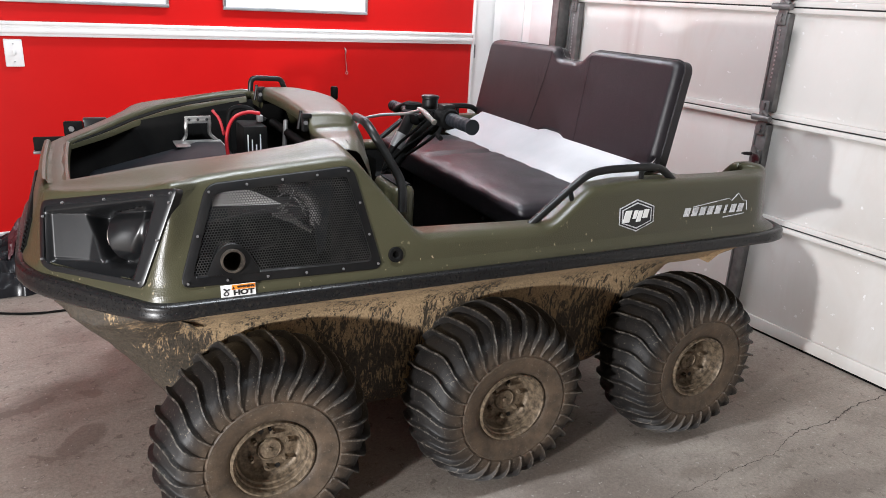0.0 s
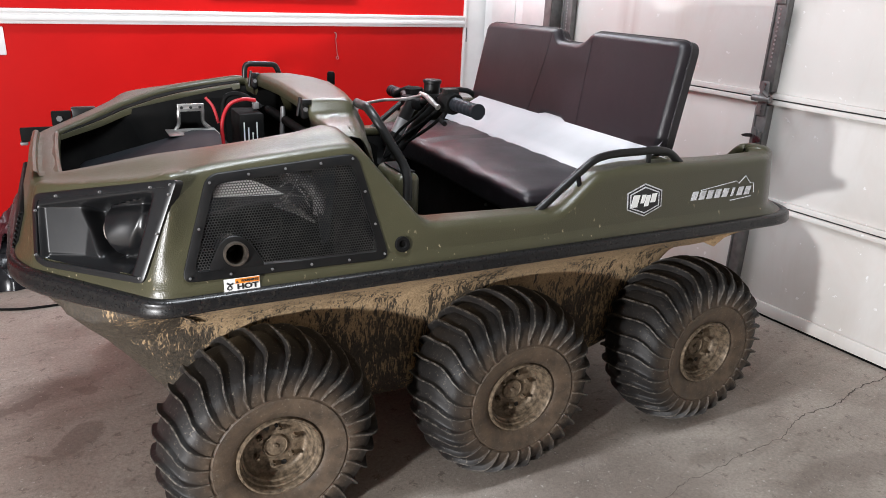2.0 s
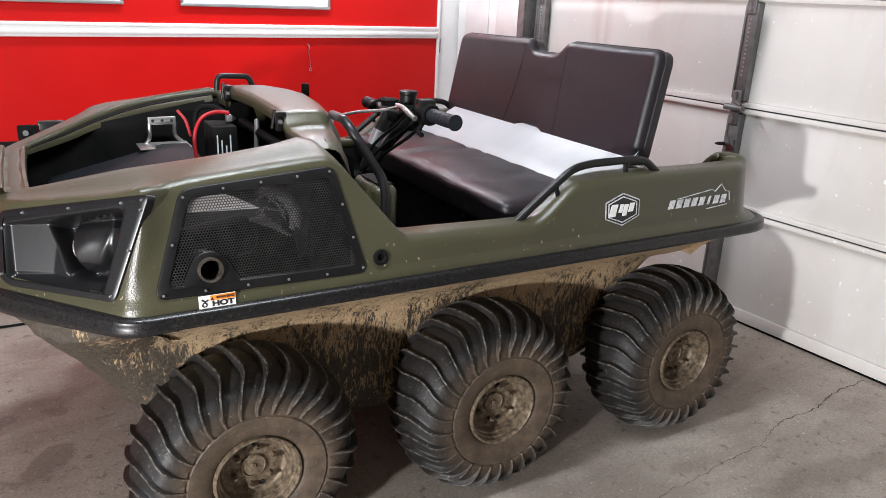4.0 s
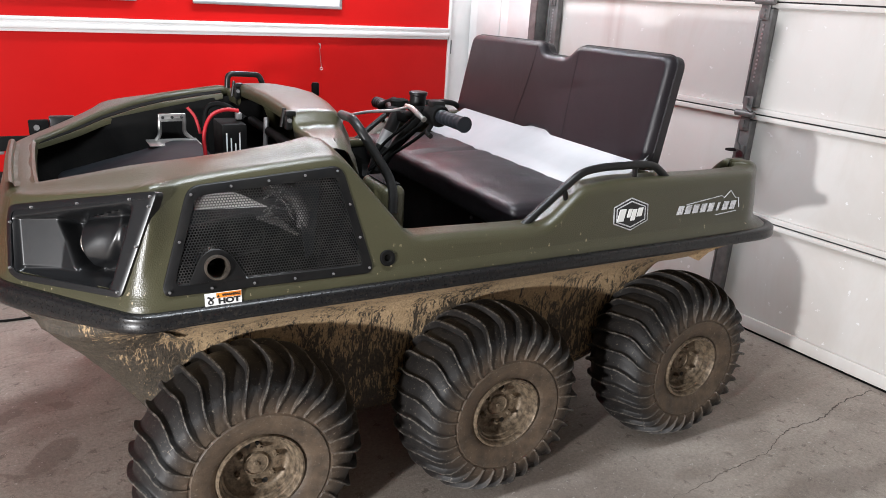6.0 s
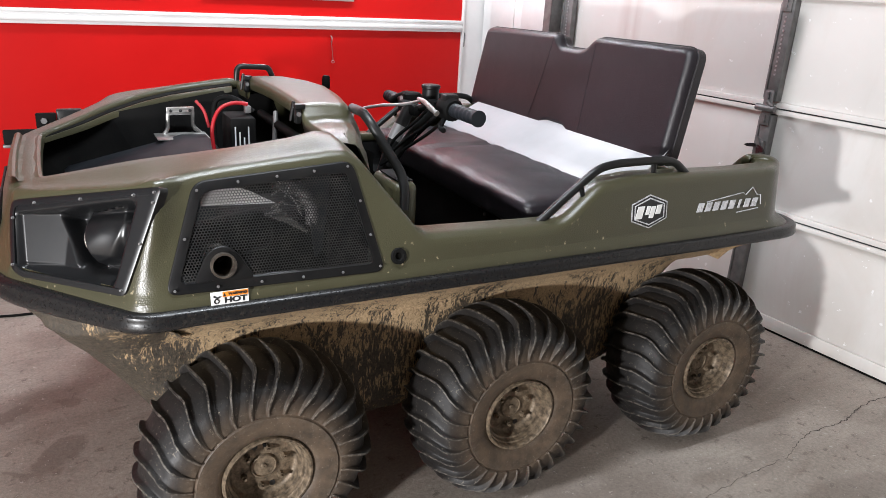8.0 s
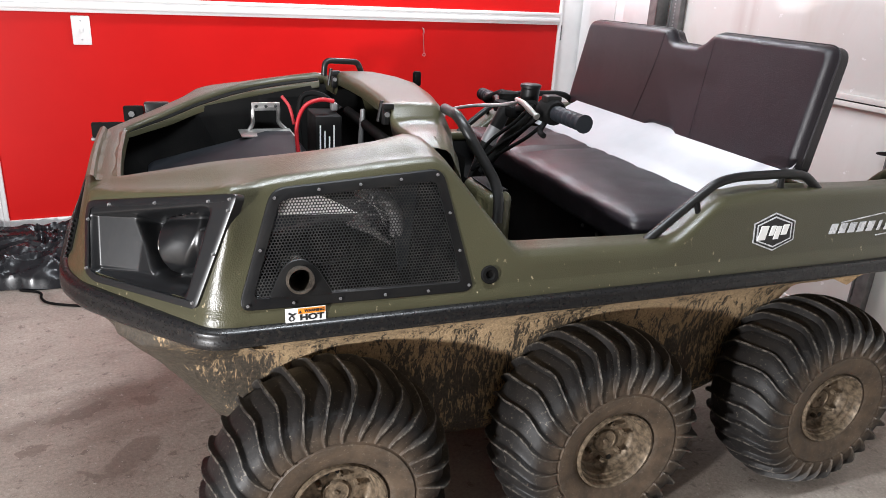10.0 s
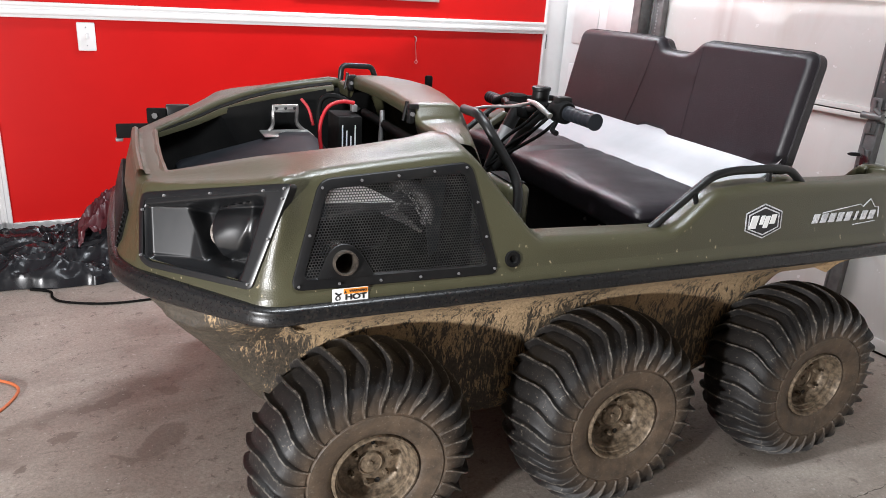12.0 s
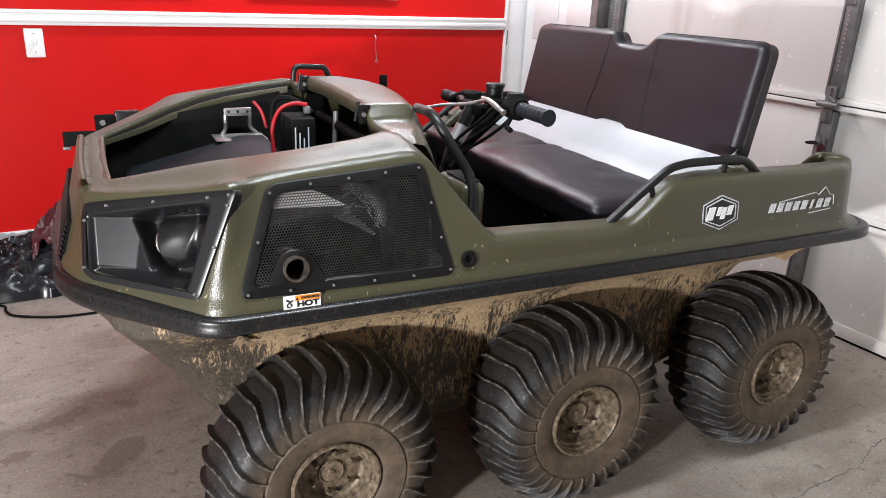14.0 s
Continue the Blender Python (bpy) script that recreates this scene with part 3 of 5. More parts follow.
def plan(corners):
    """The half outline from the rear middle to the nose; each corner has its own radius."""
    pts = [(Vector((x, y, 0)), r) for x, y, r in corners]
    near = []
    for i, (b, r) in enumerate(pts):
        if i in (0, len(pts) - 1):
            near.append(b)
            continue
        a, c = pts[i - 1][0], pts[i + 1][0]
        r = min(r, (a - b).length * 0.48, (c - b).length * 0.48)
        s, e = b + (a - b).normalized() * r, b + (c - b).normalized() * r
        near += [s * (1 - t) ** 2 + b * 2 * t * (1 - t) + e * t * t for t in [k / 8 for k in range(9)]]
    out = []
    for a, b in zip(near, near[1:]):
        n = max(1, int((b - a).length / 0.0125))
        out += [a.lerp(b, k / n) for k in range(n)]
    out.append(near[-1])
    return out


NEAR = plan([(1.805, YC, 0), (1.805, 0.030, 0.13), (1.40, 0.025, 0.05), (-0.235, 0.025, 0.045), (-0.478, 0.315, 0.05), (-0.520, 0.415, 0.05), (-0.528, YC, 0)])
OUTLINE = NEAR + [mirrored(p) for p in NEAR[-2:0:-1]]


def inward(path, i):
    n = len(path)
    d = (path[(i + 1) % n] - path[(i - 1) % n]).normalized()
    return Vector((d.y, -d.x, 0))


TURN_IN = [inward(OUTLINE, i) for i in range(len(OUTLINE))]
if (Vector((0.5, YC, 0)) - OUTLINE[len(NEAR) // 2]).dot(TURN_IN[len(NEAR) // 2]) < 0:
    TURN_IN = [-v for v in TURN_IN]


def top_height(x):
    if x < 0.44:
        return lerp(x, (-0.53, 0.918), (-0.46, 0.924), (-0.38, 0.942), (-0.29, 0.966), (-0.2, 0.989), (-0.1, 1.006), (0.05, 1.021), (0.20, 1.034), (0.235, 1.034), (0.27, 1.012), (0.40, 0.850), (0.42, 0.832), (0.44, 0.827))
    return ease(x, (0.44, 0.827), (0.80, 0.820), (0.985, 0.920), (1.10, 0.928), (1.50, 0.921), (1.66, 0.923), (1.77, 0.938))


def stern_height(p):
    """The rear wall falls away between its two corners."""
    side = min(p.y, 2 * YC - p.y)
    return 1.0 if p.x < 1.75 else ease(side, (0.17, 1.0), (0.34, 0.0), (0.8, 0.0))


def bay_edge(x):
    """The near edge of the hood's opening."""
    return Vector((x, lerp(x, (-0.41, 0.455), (-0.30, 0.388), (-0.195, 0.315), (-0.09, 0.252), (0.0, 0.222), (0.13, 0.218), (0.20, 0.236)),
                   lerp(x, (-0.41, 0.925), (-0.30, 0.957), (-0.195, 0.990), (-0.09, 1.014), (0.0, 1.029), (0.13, 1.047), (0.20, 1.058))))


def opening_edge(p, crest, n):
    """Where the deck ends inwards: the hood's opening in front, a narrow lip behind."""
    x = p.x
    if x < -0.478:
        q = Vector((-0.405, 0.455, 0)).lerp(Vector((-0.412, YC, 0)), (p.y - 0.315) / (YC - 0.315))
        return Vector((q.x, q.y, 0.925))
    if x < -0.235:
        return bay_edge(-0.195 - 0.21 * (x + 0.235) / (-0.478 + 0.235))
    if x < 0.20:
        return bay_edge(lerp(x, (-0.235, -0.195), (-0.10, -0.085), (0.20, 0.20)))
    w = ease(x, (0.20, 0.100), (0.34, 0.05), (1.7, 0.045))
    return crest + n * w + Vector((0, 0, ease(x, (0.20, 0.022), (0.34, 0.0), (1.7, 0.0))))


def lean(x):
    return ease(x, (-0.3, 0.30), (0.3, 0.28), (0.6, 0.16), (1.0, 0.12), (1.7, 0.10))


def side_at(x, z, out=0.0):
    """A place on the near side of the upper body."""
    return Vector((x, 0.037 + lean(x) * (z - 0.762) - out, z - out * 0.25))


# softened directions, so that the deck turns the corners without a fold
SOFT_IN = []
for i in range(len(OUTLINE)):
    v = Vector((0, 0, 0))
    for k in range(-7, 8):
        v += TURN_IN[(i + k) % len(OUTLINE)] * (8 - abs(k))
    SOFT_IN.append(v.normalized())

MESH_OUT = [(-0.187, 0.763), (0.308, 0.757), (0.247, 1.012), (-0.108, 0.986)]
LAMP_O, LAMP_S, LAMP_N = Vector((-0.262, 0.078, 0.77)), Vector((-0.645, 0.765, 0)), Vector((0.765, 0.645, 0))
LAMP_OUT = [(-0.008, -0.012), (-0.068, 0.219), (0.342, 0.131), (0.343, 0.098), (0.320, -0.014), (0.289, -0.026)]


def lamp_at(s, t, out=0.0):
    return LAMP_O + LAMP_S * s + LAMP_N * (0.29 * t) + Vector((0, 0, t)) - (LAMP_N - Vector((0, 0, 0.29))).normalized() * out


rows = []
for p, n in zip(OUTLINE, SOFT_IN):
    H, L = top_height(p.x), lean(p.x)
    H = 0.812 + (H - 0.812) * stern_height(p)
    prof = [(0.0, 0.722), (0.0, 0.736), (0.004, 0.750), (0.012, 0.762)]
    for k in range(1, 19):
        z = 0.762 + (H - 0.026 - 0.762) * k / 18
        prof.append((0.012 + L * (z - 0.762), z))
    o0 = 0.012 + L * (H - 0.788)
    for k in range(1, 7):
        a = radians(15 + 75 * k / 6)
        prof.append((o0 + 0.032 * (1 - math.cos(a)), H - 0.026 + 0.026 * math.sin(a)))
    o1 = o0 + 0.032
    # the tub stands back from its bumper at the stern
    back_off = ease(p.x, (1.62, 0.0), (1.76, 0.042))
    row = [p + n * (o + back_off * min(1.0, max(0.0, (z - 0.724) / 0.030))) + Vector((0, 0, z)) for o, z in prof]
    crest = p + n * (o1 + back_off) + Vector((0, 0, H))
    far = p.y > YC
    e = opening_edge(mirrored(p) if far else p, mirrored(crest) if far else crest, Vector((n.x, -n.y, 0)) if far else n)
    e = mirrored(e) if far else e
    for k in range(1, 6):
        q = crest.lerp(e, k / 5)
        q.z = H + (e.z - H) * math.sin(radians(90 * k / 5)) if e.z > H else H + (e.z - H) * (k / 5) ** 1.5
        row.append(q)
    d = (e - crest)
    d.z = 0
    d.normalize()
    row += [e + d * 0.007 - Vector((0, 0, 0.003)), e + d * 0.010 - Vector((0, 0, 0.012)), e + d * 0.010 - Vector((0, 0, 0.030)), e - d * 0.004 - Vector((0, 0, 0.034))]
    rows.append(row)
# the upper edge runs on smoothly past the corners of the plan
first_top = 23
for _ in range(14):
    old = [r[first_top:] for r in rows]
    for i, r in enumerate(rows):
        if r[0].x < 0.05:
            for j in range(len(old[i])):
                r[first_top + j] = old[i][j] * 0.5 + (old[i - 1][j] + old[(i + 1) % len(rows)][j]) * 0.25
bm = grid(rows, closed_u=True)
# the face round the headlight is pressed flat
out_dir = -(LAMP_N - Vector((0, 0, 0.29))).normalized()
flats = [(1.0 - k / 7, inset(LAMP_OUT, -0.006 - 0.004 * k)) for k in range(7)]
for v in bm.verts:
    if v.co.x > -0.06 or v.co.y > 0.52 or not 0.72 < v.co.z < 1.03:
        continue
    d = v.co - LAMP_O
    st = (d.dot(LAMP_S), d.z)
    o = (v.co - lamp_at(*st)).dot(out_dir)
    for share, shape in flats:
        if abs(o) < 0.05 and inside(st, shape):
            v.co += out_dir * (-0.002 - o) * share * min(1.0, 2.0 - 40 * abs(o))
            break
hole_mesh, hole_lamp = inset(MESH_OUT, 0.010), inset(LAMP_OUT, 0.012)
gone = []
for f in bm.faces:
    c = f.calc_center_median()
    if c.y < 0.16 and c.x > -0.21 and inside((c.x, c.z), hole_mesh) and abs(f.normal.z) < 0.8:
        gone.append(f)
    elif c.x < -0.14 and c.y < 0.45 and c.z < 1.0:
        d = c - LAMP_O
        if abs((d - LAMP_N * 0.29 * d.z).dot(LAMP_N)) < 0.045 and inside((d.dot(LAMP_S), d.z), hole_lamp):
            gone.append(f)
bmesh.ops.delete(bm, geom=gone, context="FACES")
part("body_shell", bm, OLIVE, atv, "olive green grained plastic upper body", sharp=75)

# rubber bumper round the seam of the two hull halves
rows = []
for p, n in zip(OUTLINE, TURN_IN):
    d = 0.018 * ease(-p.x, (0.10, 0.0), (0.45, 1.0))
    prof = [(0.012, 0.733), (0.0, 0.7335), (-0.009, 0.733), (-0.016, 0.730), (-0.019, 0.725), (-0.0185, 0.720), (-0.0195, 0.714 - 0.2 * d), (-0.0215, 0.708 - 0.4 * d), (-0.021, 0.702 - 0.7 * d), (-0.015, 0.697 - 0.92 * d), (-0.004, 0.694 - d), (0.03, 0.694 - d), (0.035, 0.715)]
    rows.append([p + n * o + Vector((0, 0, z)) for o, z in prof])
part("bumper", grid(rows, closed_u=True, closed_v=True), BUMPER, atv, "black rubber bumper strip with scratches", sharp=80)
# crust of dried mud under the bumper edge
rows = []
for i, (p, n) in enumerate(zip(NEAR, TURN_IN)):
    if 0.0 < p.y < 0.30 and p.x > -0.30:
        k = 0.5 + 0.5 * noise.noise(Vector((p.x * 9, 3.1, 0)))
        k2 = noise.noise(Vector((p.x * 40, 1.3, 0)))
        rows.append([p + n * o + Vector((0, 0, z)) for o, z in ((0.004, 0.700), (-0.001 - 0.004 * k, 0.6995), (-0.001 - 0.004 * k, 0.697 - 0.003 * k2), (0.010, 0.692 - 0.012 * k - 0.005 * k2), (0.03, 0.688 - 0.010 * k), (0.03, 0.700))])
part("mud_crust", grid(rows, closed_v=True), DIRT, atv, "tan crust of dried mud")


# lower hull: flared sides with a recess over each wheel
def hull_width(z):
    return lerp(z, (0.20, 0.300), (0.26, 0.268), (0.45, 0.262), (0.55, 0.240), (0.60, 0.205), (0.65, 0.130), (0.685, 0.050), (0.70, 0.035))


def hull_front(z):
    return lerp(z, (0.20, -0.02), (0.27, -0.12), (0.345, -0.222), (0.41, -0.266), (0.515, -0.347), (0.605, -0.428), (0.66, -0.465), (0.71, -0.484))


def hull_rear(z):
    return lerp(z, (0.20, 1.30), (0.30, 1.42), (0.42, 1.46), (0.52, 1.49), (0.60, 1.56), (0.655, 1.68), (0.70, 1.75))


rows = []
for k in range(43):
    z = 0.20 + (0.708 - 0.20) * k / 42
    x0, x1, w = hull_front(z), hull_rear(z), hull_width(z)
    side = []
    for j in range(221):
        t = j / 220
        x = x0 + (x1 - x0) * t
        y = w
        # rounded prow and stern
        r = lerp(z, (0.3, 0.10), (0.56, 0.14), (0.70, 0.30)) if x < 0.3 else 0.12
        d = min(x - x0, x1 - x)
        if d < r:
            y += (r - math.sqrt(max(0.0, r * r - (r - d) ** 2))) * (0.85 if x < 0.3 else 0.7)
        tuck = lerp(z, (0.20, -1.0), (0.52, -0.10), (0.62, 0.036), (0.66, 0.030), (0.70, 0.020))
        short = tuck - ((x + 0.235) * 0.765 + (y - 0.025) * 0.642)
        if short > 0:
            x, y = x + 0.765 * short, y + 0.642 * short
        side.append(Vector((x, y, z)))
    rows.append(side + [mirrored(p) for p in side[::-1]])
bm = grid(rows, closed_v=True)
bm.verts.ensure_lookup_table()
bm.faces.new(bm.verts[:442])
rough_up(bm, 0.0025, 24.0)
part("lower_hull", bm, MUD, atv, "black plastic lower hull caked with dry mud", sharp=60)

# sloping flange that joins the hull to the seam
rows = [[p + n * o + Vector((0, 0, z)) for o, z in ((0.0, 0.704), (0.02, 0.690), (0.055, 0.672), (0.095, 0.652), (0.17, 0.603), (0.20, 0.575))] for p, n in zip(OUTLINE, SOFT_IN)]
bm = grid(rows, closed_u=True)
rough_up(bm, 0.0015, 40.0)
part("hull_flange", bm, MUD, atv, "muddy black plastic flange under the bumper", sharp=60)

# ---- wheels ----
AXLE, WHEEL_X = 0.276, (0.010, 0.722, 1.456)


def tyre_bmesh():
    lugs = 30
    phases = ((0.0, 0.0), (0.12, 0.03), (0.26, 0.08), (0.37, 0.16), (0.42, 0.28), (0.446, 0.86), (0.468, 1.0), (0.545, 1.0), (0.568, 0.80), (0.588, 0.0), (0.63, -0.18), (0.72, -0.10), (0.86, -0.02))
    prof = [(0.103, 0.034), (0.106, 0.016), (0.112, 0.007), (0.130, 0.000), (0.150, -0.005), (0.169, -0.008), (0.172, -0.005), (0.175, -0.005), (0.178, -0.008)]
    prof += [(0.180 + 0.062 * math.sin(radians(a)), -0.008 + 0.034 * (1 - math.cos(radians(a)))) for a in (12, 24, 36, 48, 60, 72)]
    prof += [(0.248, 0.030), (0.257, 0.044), (0.264, 0.060), (0.269, 0.076), (0.272, 0.092), (0.274, 0.108), (0.275, 0.125)]
    prof += [(r, 0.25 - y) for r, y in prof[-2::-1]]
    half = len(prof) // 2
    rows = []
    for k in range(lugs * len(phases)):
        ph, ridge = phases[k % len(phases)]
        th0 = 2 * math.pi * (k // len(phases) + ph) / lugs
        wob = 1 + 0.25 * noise.noise(Vector((th0 * 5, 0, 0)))
        row = []
        for j, (r, y) in enumerate(prof):
            v = min(1.0, max(0.0, (r - 0.176) / 0.090))
            hook = max(0.0, min(1.0, (y - 0.035) / 0.19))
            th = th0 - 0.20 * v * v + 0.13 * hook * (1.6 - 0.6 * hook) + 0.006 * noise.noise(Vector((th0 * 9, y * 30, r * 20)))
            h = 0.0165 * wob * ridge * min(1.0, v * 1.8) + (0.004 * ridge if 0.1765 < r < 0.192 and j < half else 0)
            a, b = prof[max(j - 1, 0)], prof[min(j + 1, len(prof) - 1)]
            t = Vector((b[0] - a[0], b[1] - a[1]))
            n = Vector((t.y, -t.x)).normalized()
            rr, yy = r + n.x * h, y + n.y * h
            z = rr * math.sin(th)
            row.append((rr * math.cos(th), yy, max(z, -AXLE + 0.001)))
        rows.append(row)
    return grid(rows, closed_u=True)


def build_wheel():
    w = new("wheel")
    w.parent = atv
    part("tyre", tyre_bmesh(), TYRE, w, "black rubber paddle tyre with dried dust", sharp=48)
    part("rim", lathe([(0.108, 0.018), (0.110, 0.008), (0.108, 0.001), (0.103, 0.000), (0.100, 0.005), (0.098, 0.018), (0.094, 0.020), (0.092, 0.032), (0.087, 0.034), (0.085, 0.050), (0.081, 0.060), (0.075, 0.062),
                       (0.066, 0.058), (0.034, 0.057), (0.0325, 0.053), (0.030, 0.051), (0.0285, 0.0515), (0.0275, 0.055), (0.008, 0.054), (0.006, 0.050), (0.0012, 0.0495)], 56), RIM, w, "dusty beige steel rim", sharp=50)
    for k in range(6):
        a = radians(20 + 60 * k)
        c = Vector((0.052 * math.cos(a), 0.058, 0.052 * math.sin(a)))
        bm = bmesh.new()
        bmesh.ops.create_cone(bm, cap_ends=True, segments=6, radius1=0.0080, radius2=0.0074, depth=0.014, matrix=Matrix.Translation(c + Vector((0, -0.007, 0))) @ Matrix.Rotation(radians(90), 4, "X"))
        add_tube(bm, [c + Vector((0, -0.013, 0)), c + Vector((0, -0.021, 0))], 0.0044, 8)
        part("wheel_nut", bm, RIM, w)
    for k in (1, 4):
        a = radians(50 + 60 * k)
        part("hand_hole", tube([(0.060 * math.cos(a), 0.0615, 0.060 * math.sin(a)), (0.060 * math.cos(a), 0.0560, 0.060 * math.sin(a))], 0.0075, 12), INK, w, "dark round hole in the wheel disc")
    part("valve", tube([(0.0, 0.062, 0.072), (0.0, 0.036, 0.070)], 0.0045, 8), DULL, w)
    return w


first = build_wheel()
first.matrix_local = pose(WHEEL_X[0], 0, AXLE)
for i in range(3):
    for far in (False, True):
        if i or far:
            copy_thing(first, pose(WHEEL_X[i], 2 * YC, AXLE, 0, 0, 180) if far else pose(WHEEL_X[i], 0, AXLE))
for i in range(3):
    part("axle", tube([(WHEEL_X[i], 0.06, AXLE), (WHEEL_X[i], 2 * YC - 0.06, AXLE)], 0.03, 14), DULL, atv)

# ---- side panel of punched steel ----
MESH_IN = inset(MESH_OUT, 0.021)
frame_ob = part("mesh_frame", ring_plate(round_poly(MESH_OUT, 0.028), round_poly(MESH_IN, 0.018), side_at, 0.005), BLACK, atv, "black panel frame held by screws", sharp=35)
edge = inset(MESH_OUT, 0.010)
for i, count in ((0, 5), (1, 3), (2, 4), (3, 2)):
    a, b = Vector(edge[i]), Vector(edge[(i + 1) % 4])
    for k in range(count):
        q = a.lerp(b, (k + (0.06 if k == 0 else 0.0)) / count)
        bm = bmesh.new()
        screw_heads(bm, [side_at(q.x, q.y, 0.006)], (0, -1, 0.25), 0.0034)
        part("screw", bm, GALV, frame_ob)
bm = bmesh.new()
pitch = 0.0064
clip_poly = inset(MESH_OUT, 0.014)
for r in range(60):
    for c in range(90):
        x, z = -0.21 + (c + 0.5 * (r % 2)) * pitch, 0.755 + r * pitch * 0.866
        if not inside((x, z), clip_poly) or math.hypot(x + 0.064, z - 0.812) < 0.024:
            continue
        o = [bm.verts.new(side_at(x + pitch * 0.58 * math.sin(radians(60 * k)), z + pitch * 0.58 * math.cos(radians(60 * k)), 0.001)) for k in range(6)]
        n = [bm.verts.new(side_at(x + pitch * 0.385 * math.sin(radians(60 * k)), z + pitch * 0.385 * math.cos(radians(60 * k)), 0.001)) for k in range(6)]
        for k in range(6):
            bm.faces.new((o[k], o[(k + 1) % 6], n[(k + 1) % 6], n[k]))
tagged(part("punched_sheet", bm, PUNCHED, atv, "black punched steel mesh", smooth=False), kind="stuff")
plate = round_poly([(-0.128, 0.782), (0.002, 0.780), (-0.028, 0.832), (-0.05, 0.852), (-0.078, 0.852), (-0.10, 0.835)], 0.012)
part("pipe_plate", ring_plate(plate, [(-0.064 + 0.0245 * math.cos(2 * math.pi * k / len(plate) - 2.2), 0.812 + 0.0245 * math.sin(2 * math.pi * k / len(plate) - 2.2)) for k in range(len(plate))], lambda u, v, o: side_at(u, v, o + 0.003), 0.003), BLACK, atv, "black plate round the exhaust pipe")
c, ax = side_at(-0.064, 0.812, 0.0), Vector((0.0, -1, 0.12)).normalized()
turn = ax.to_track_quat("Y", "Z").to_matrix().to_4x4()
bm = lathe([(0.0225, -0.10), (0.0225, 0.012), (0.0235, 0.016), (0.027, 0.016), (0.028, 0.012), (0.028, -0.10)], 28)
bmesh.ops.transform(bm, matrix=Matrix.Translation(c) @ turn, verts=bm.verts)
part("exhaust_pipe", bm, SOOT, atv, "sooty steel exhaust pipe end")
c = side_at(0.345, 0.786, 0.0)
bm = lathe([(0.0, 0.001), (0.008, 0.001), (0.009, 0.004), (0.011, 0.007), (0.018, 0.007), (0.020, 0.004), (0.0205, -0.004)], 24)
bmesh.ops.transform(bm, matrix=Matrix.Translation(c) @ Vector((0, -1, 0.27)).to_track_quat("Y", "Z").to_matrix().to_4x4(), verts=bm.verts)
part("drain_plug", bm, DULL, atv, "round black plug")

# ---- headlight housing ----
LAMP_IN = inset(LAMP_OUT, 0.014)
flange = part("lamp_flange", ring_plate(round_poly(LAMP_OUT, 0.016), round_poly(LAMP_IN, 0.012), lamp_at, 0.005, 0.018), HOUSING, atv, "black lamp housing flange held by screws", sharp=35)
for q in ((0.0, 0.0), (-0.033, 0.10), (-0.052, 0.185), (-0.052, 0.205), (0.0, 0.192), (0.14, 0.163), (0.27, 0.136), (0.328, 0.095), (0.312, -0.003)):
    bm = bmesh.new()
    screw_heads(bm, [lamp_at(*q, 0.006)], (-0.74, -0.62, 0.25), 0.0036)
    part("screw", bm, GALV, flange)


def lamp_depth(s, t):
    """How far the housing is sunk at a place of its face."""
    # recess with a slanting roof, a broad bevel towards the side panel and a floor that runs out to the rim
    roof = lerp(s, (-0.011, 0.190), (0.33, 0.108)) - t
    side = s - lerp(t, (-0.012, 0.024), (0.190, -0.011))
    d = 0.066 * ease(roof, (0.0, 0.0), (0.026, 1.0)) * ease(side, (0.0, 0.0), (0.040, 1.0)) * lerp(t, (-0.016, 0.0), (0.030, 1.0), (0.3, 1.0))
    # flat cheek towards the nose
    cheek_s = lerp(t, (0.018, 0.160), (0.121, 0.226))
    cheek = 0.007 + 0.030 * min(1.0, max(0.0, (0.335 - s) / 0.13))
    k = ease(s - cheek_s, (-0.007, 0.0), (0.008, 1.0)) * ease(t - lerp(s, (0.16, 0.016), (0.33, -0.004)), (-0.008, 0.0), (0.006, 1.0))
    d = d * (1 - k) + min(d, cheek) * k
    # upright slot that holds the lens
    barrel_s = lerp(t, (0.028, 0.116), (0.126, 0.154))
    slot = ease(s, (barrel_s - 0.010, 0.0), (barrel_s - 0.002, 1.0), (cheek_s - 0.012, 1.0), (cheek_s, 0.0)) * ease(t, (0.018, 0.0), (0.034, 1.0), (0.115, 1.0), (0.132, 0.0))
    d += 0.016 * slot
    # barrel: a dome cut off square at the slot, fading into the bevel
    right = lerp(t, (0.026, 0.100), (0.054, 0.034), (0.100, 0.010), (0.131, 0.003), (0.158, 0.022))
    q = (t - 0.093 + 0.30 * (s - 0.08)) / 0.062
    if abs(q) < 1:
        d -= 0.058 * math.sqrt(1 - q * q) * ease(s - right, (0.0, 0.0), (0.040, 0.85), (0.10, 1.0)) * (1 - ease(s - barrel_s, (-0.004, 0.0), (0.004, 1.0)))
    return d


rows = []
NS, NT = 130, 76
for j in range(NT + 1):
    row = []
    for i in range(NS + 1):
        u, w = i / NS, j / NT
        b = Vector((-0.003, -0.006)).lerp(Vector((0.300, -0.019)), u)
        tp = Vector((-0.060, 0.210)).lerp(Vector((0.334, 0.124)), u)
        s, t = b.lerp(tp, w)
        edge_f = min(u, 1 - u, w, 1 - w)
        d = lamp_depth(s, t) * ease(edge_f, (0.0, 0.0), (0.03, 1.0))
        row.append(lamp_at(s, t, 0.002 - d))
    rows.append(row)
part("lamp_housing", grid(rows), HOUSING, atv, "black moulded headlight housing", sharp=60)
bm = bmesh.new()
bmesh.ops.create_uvsphere(bm, u_segments=20, v_segments=12, radius=1.0)
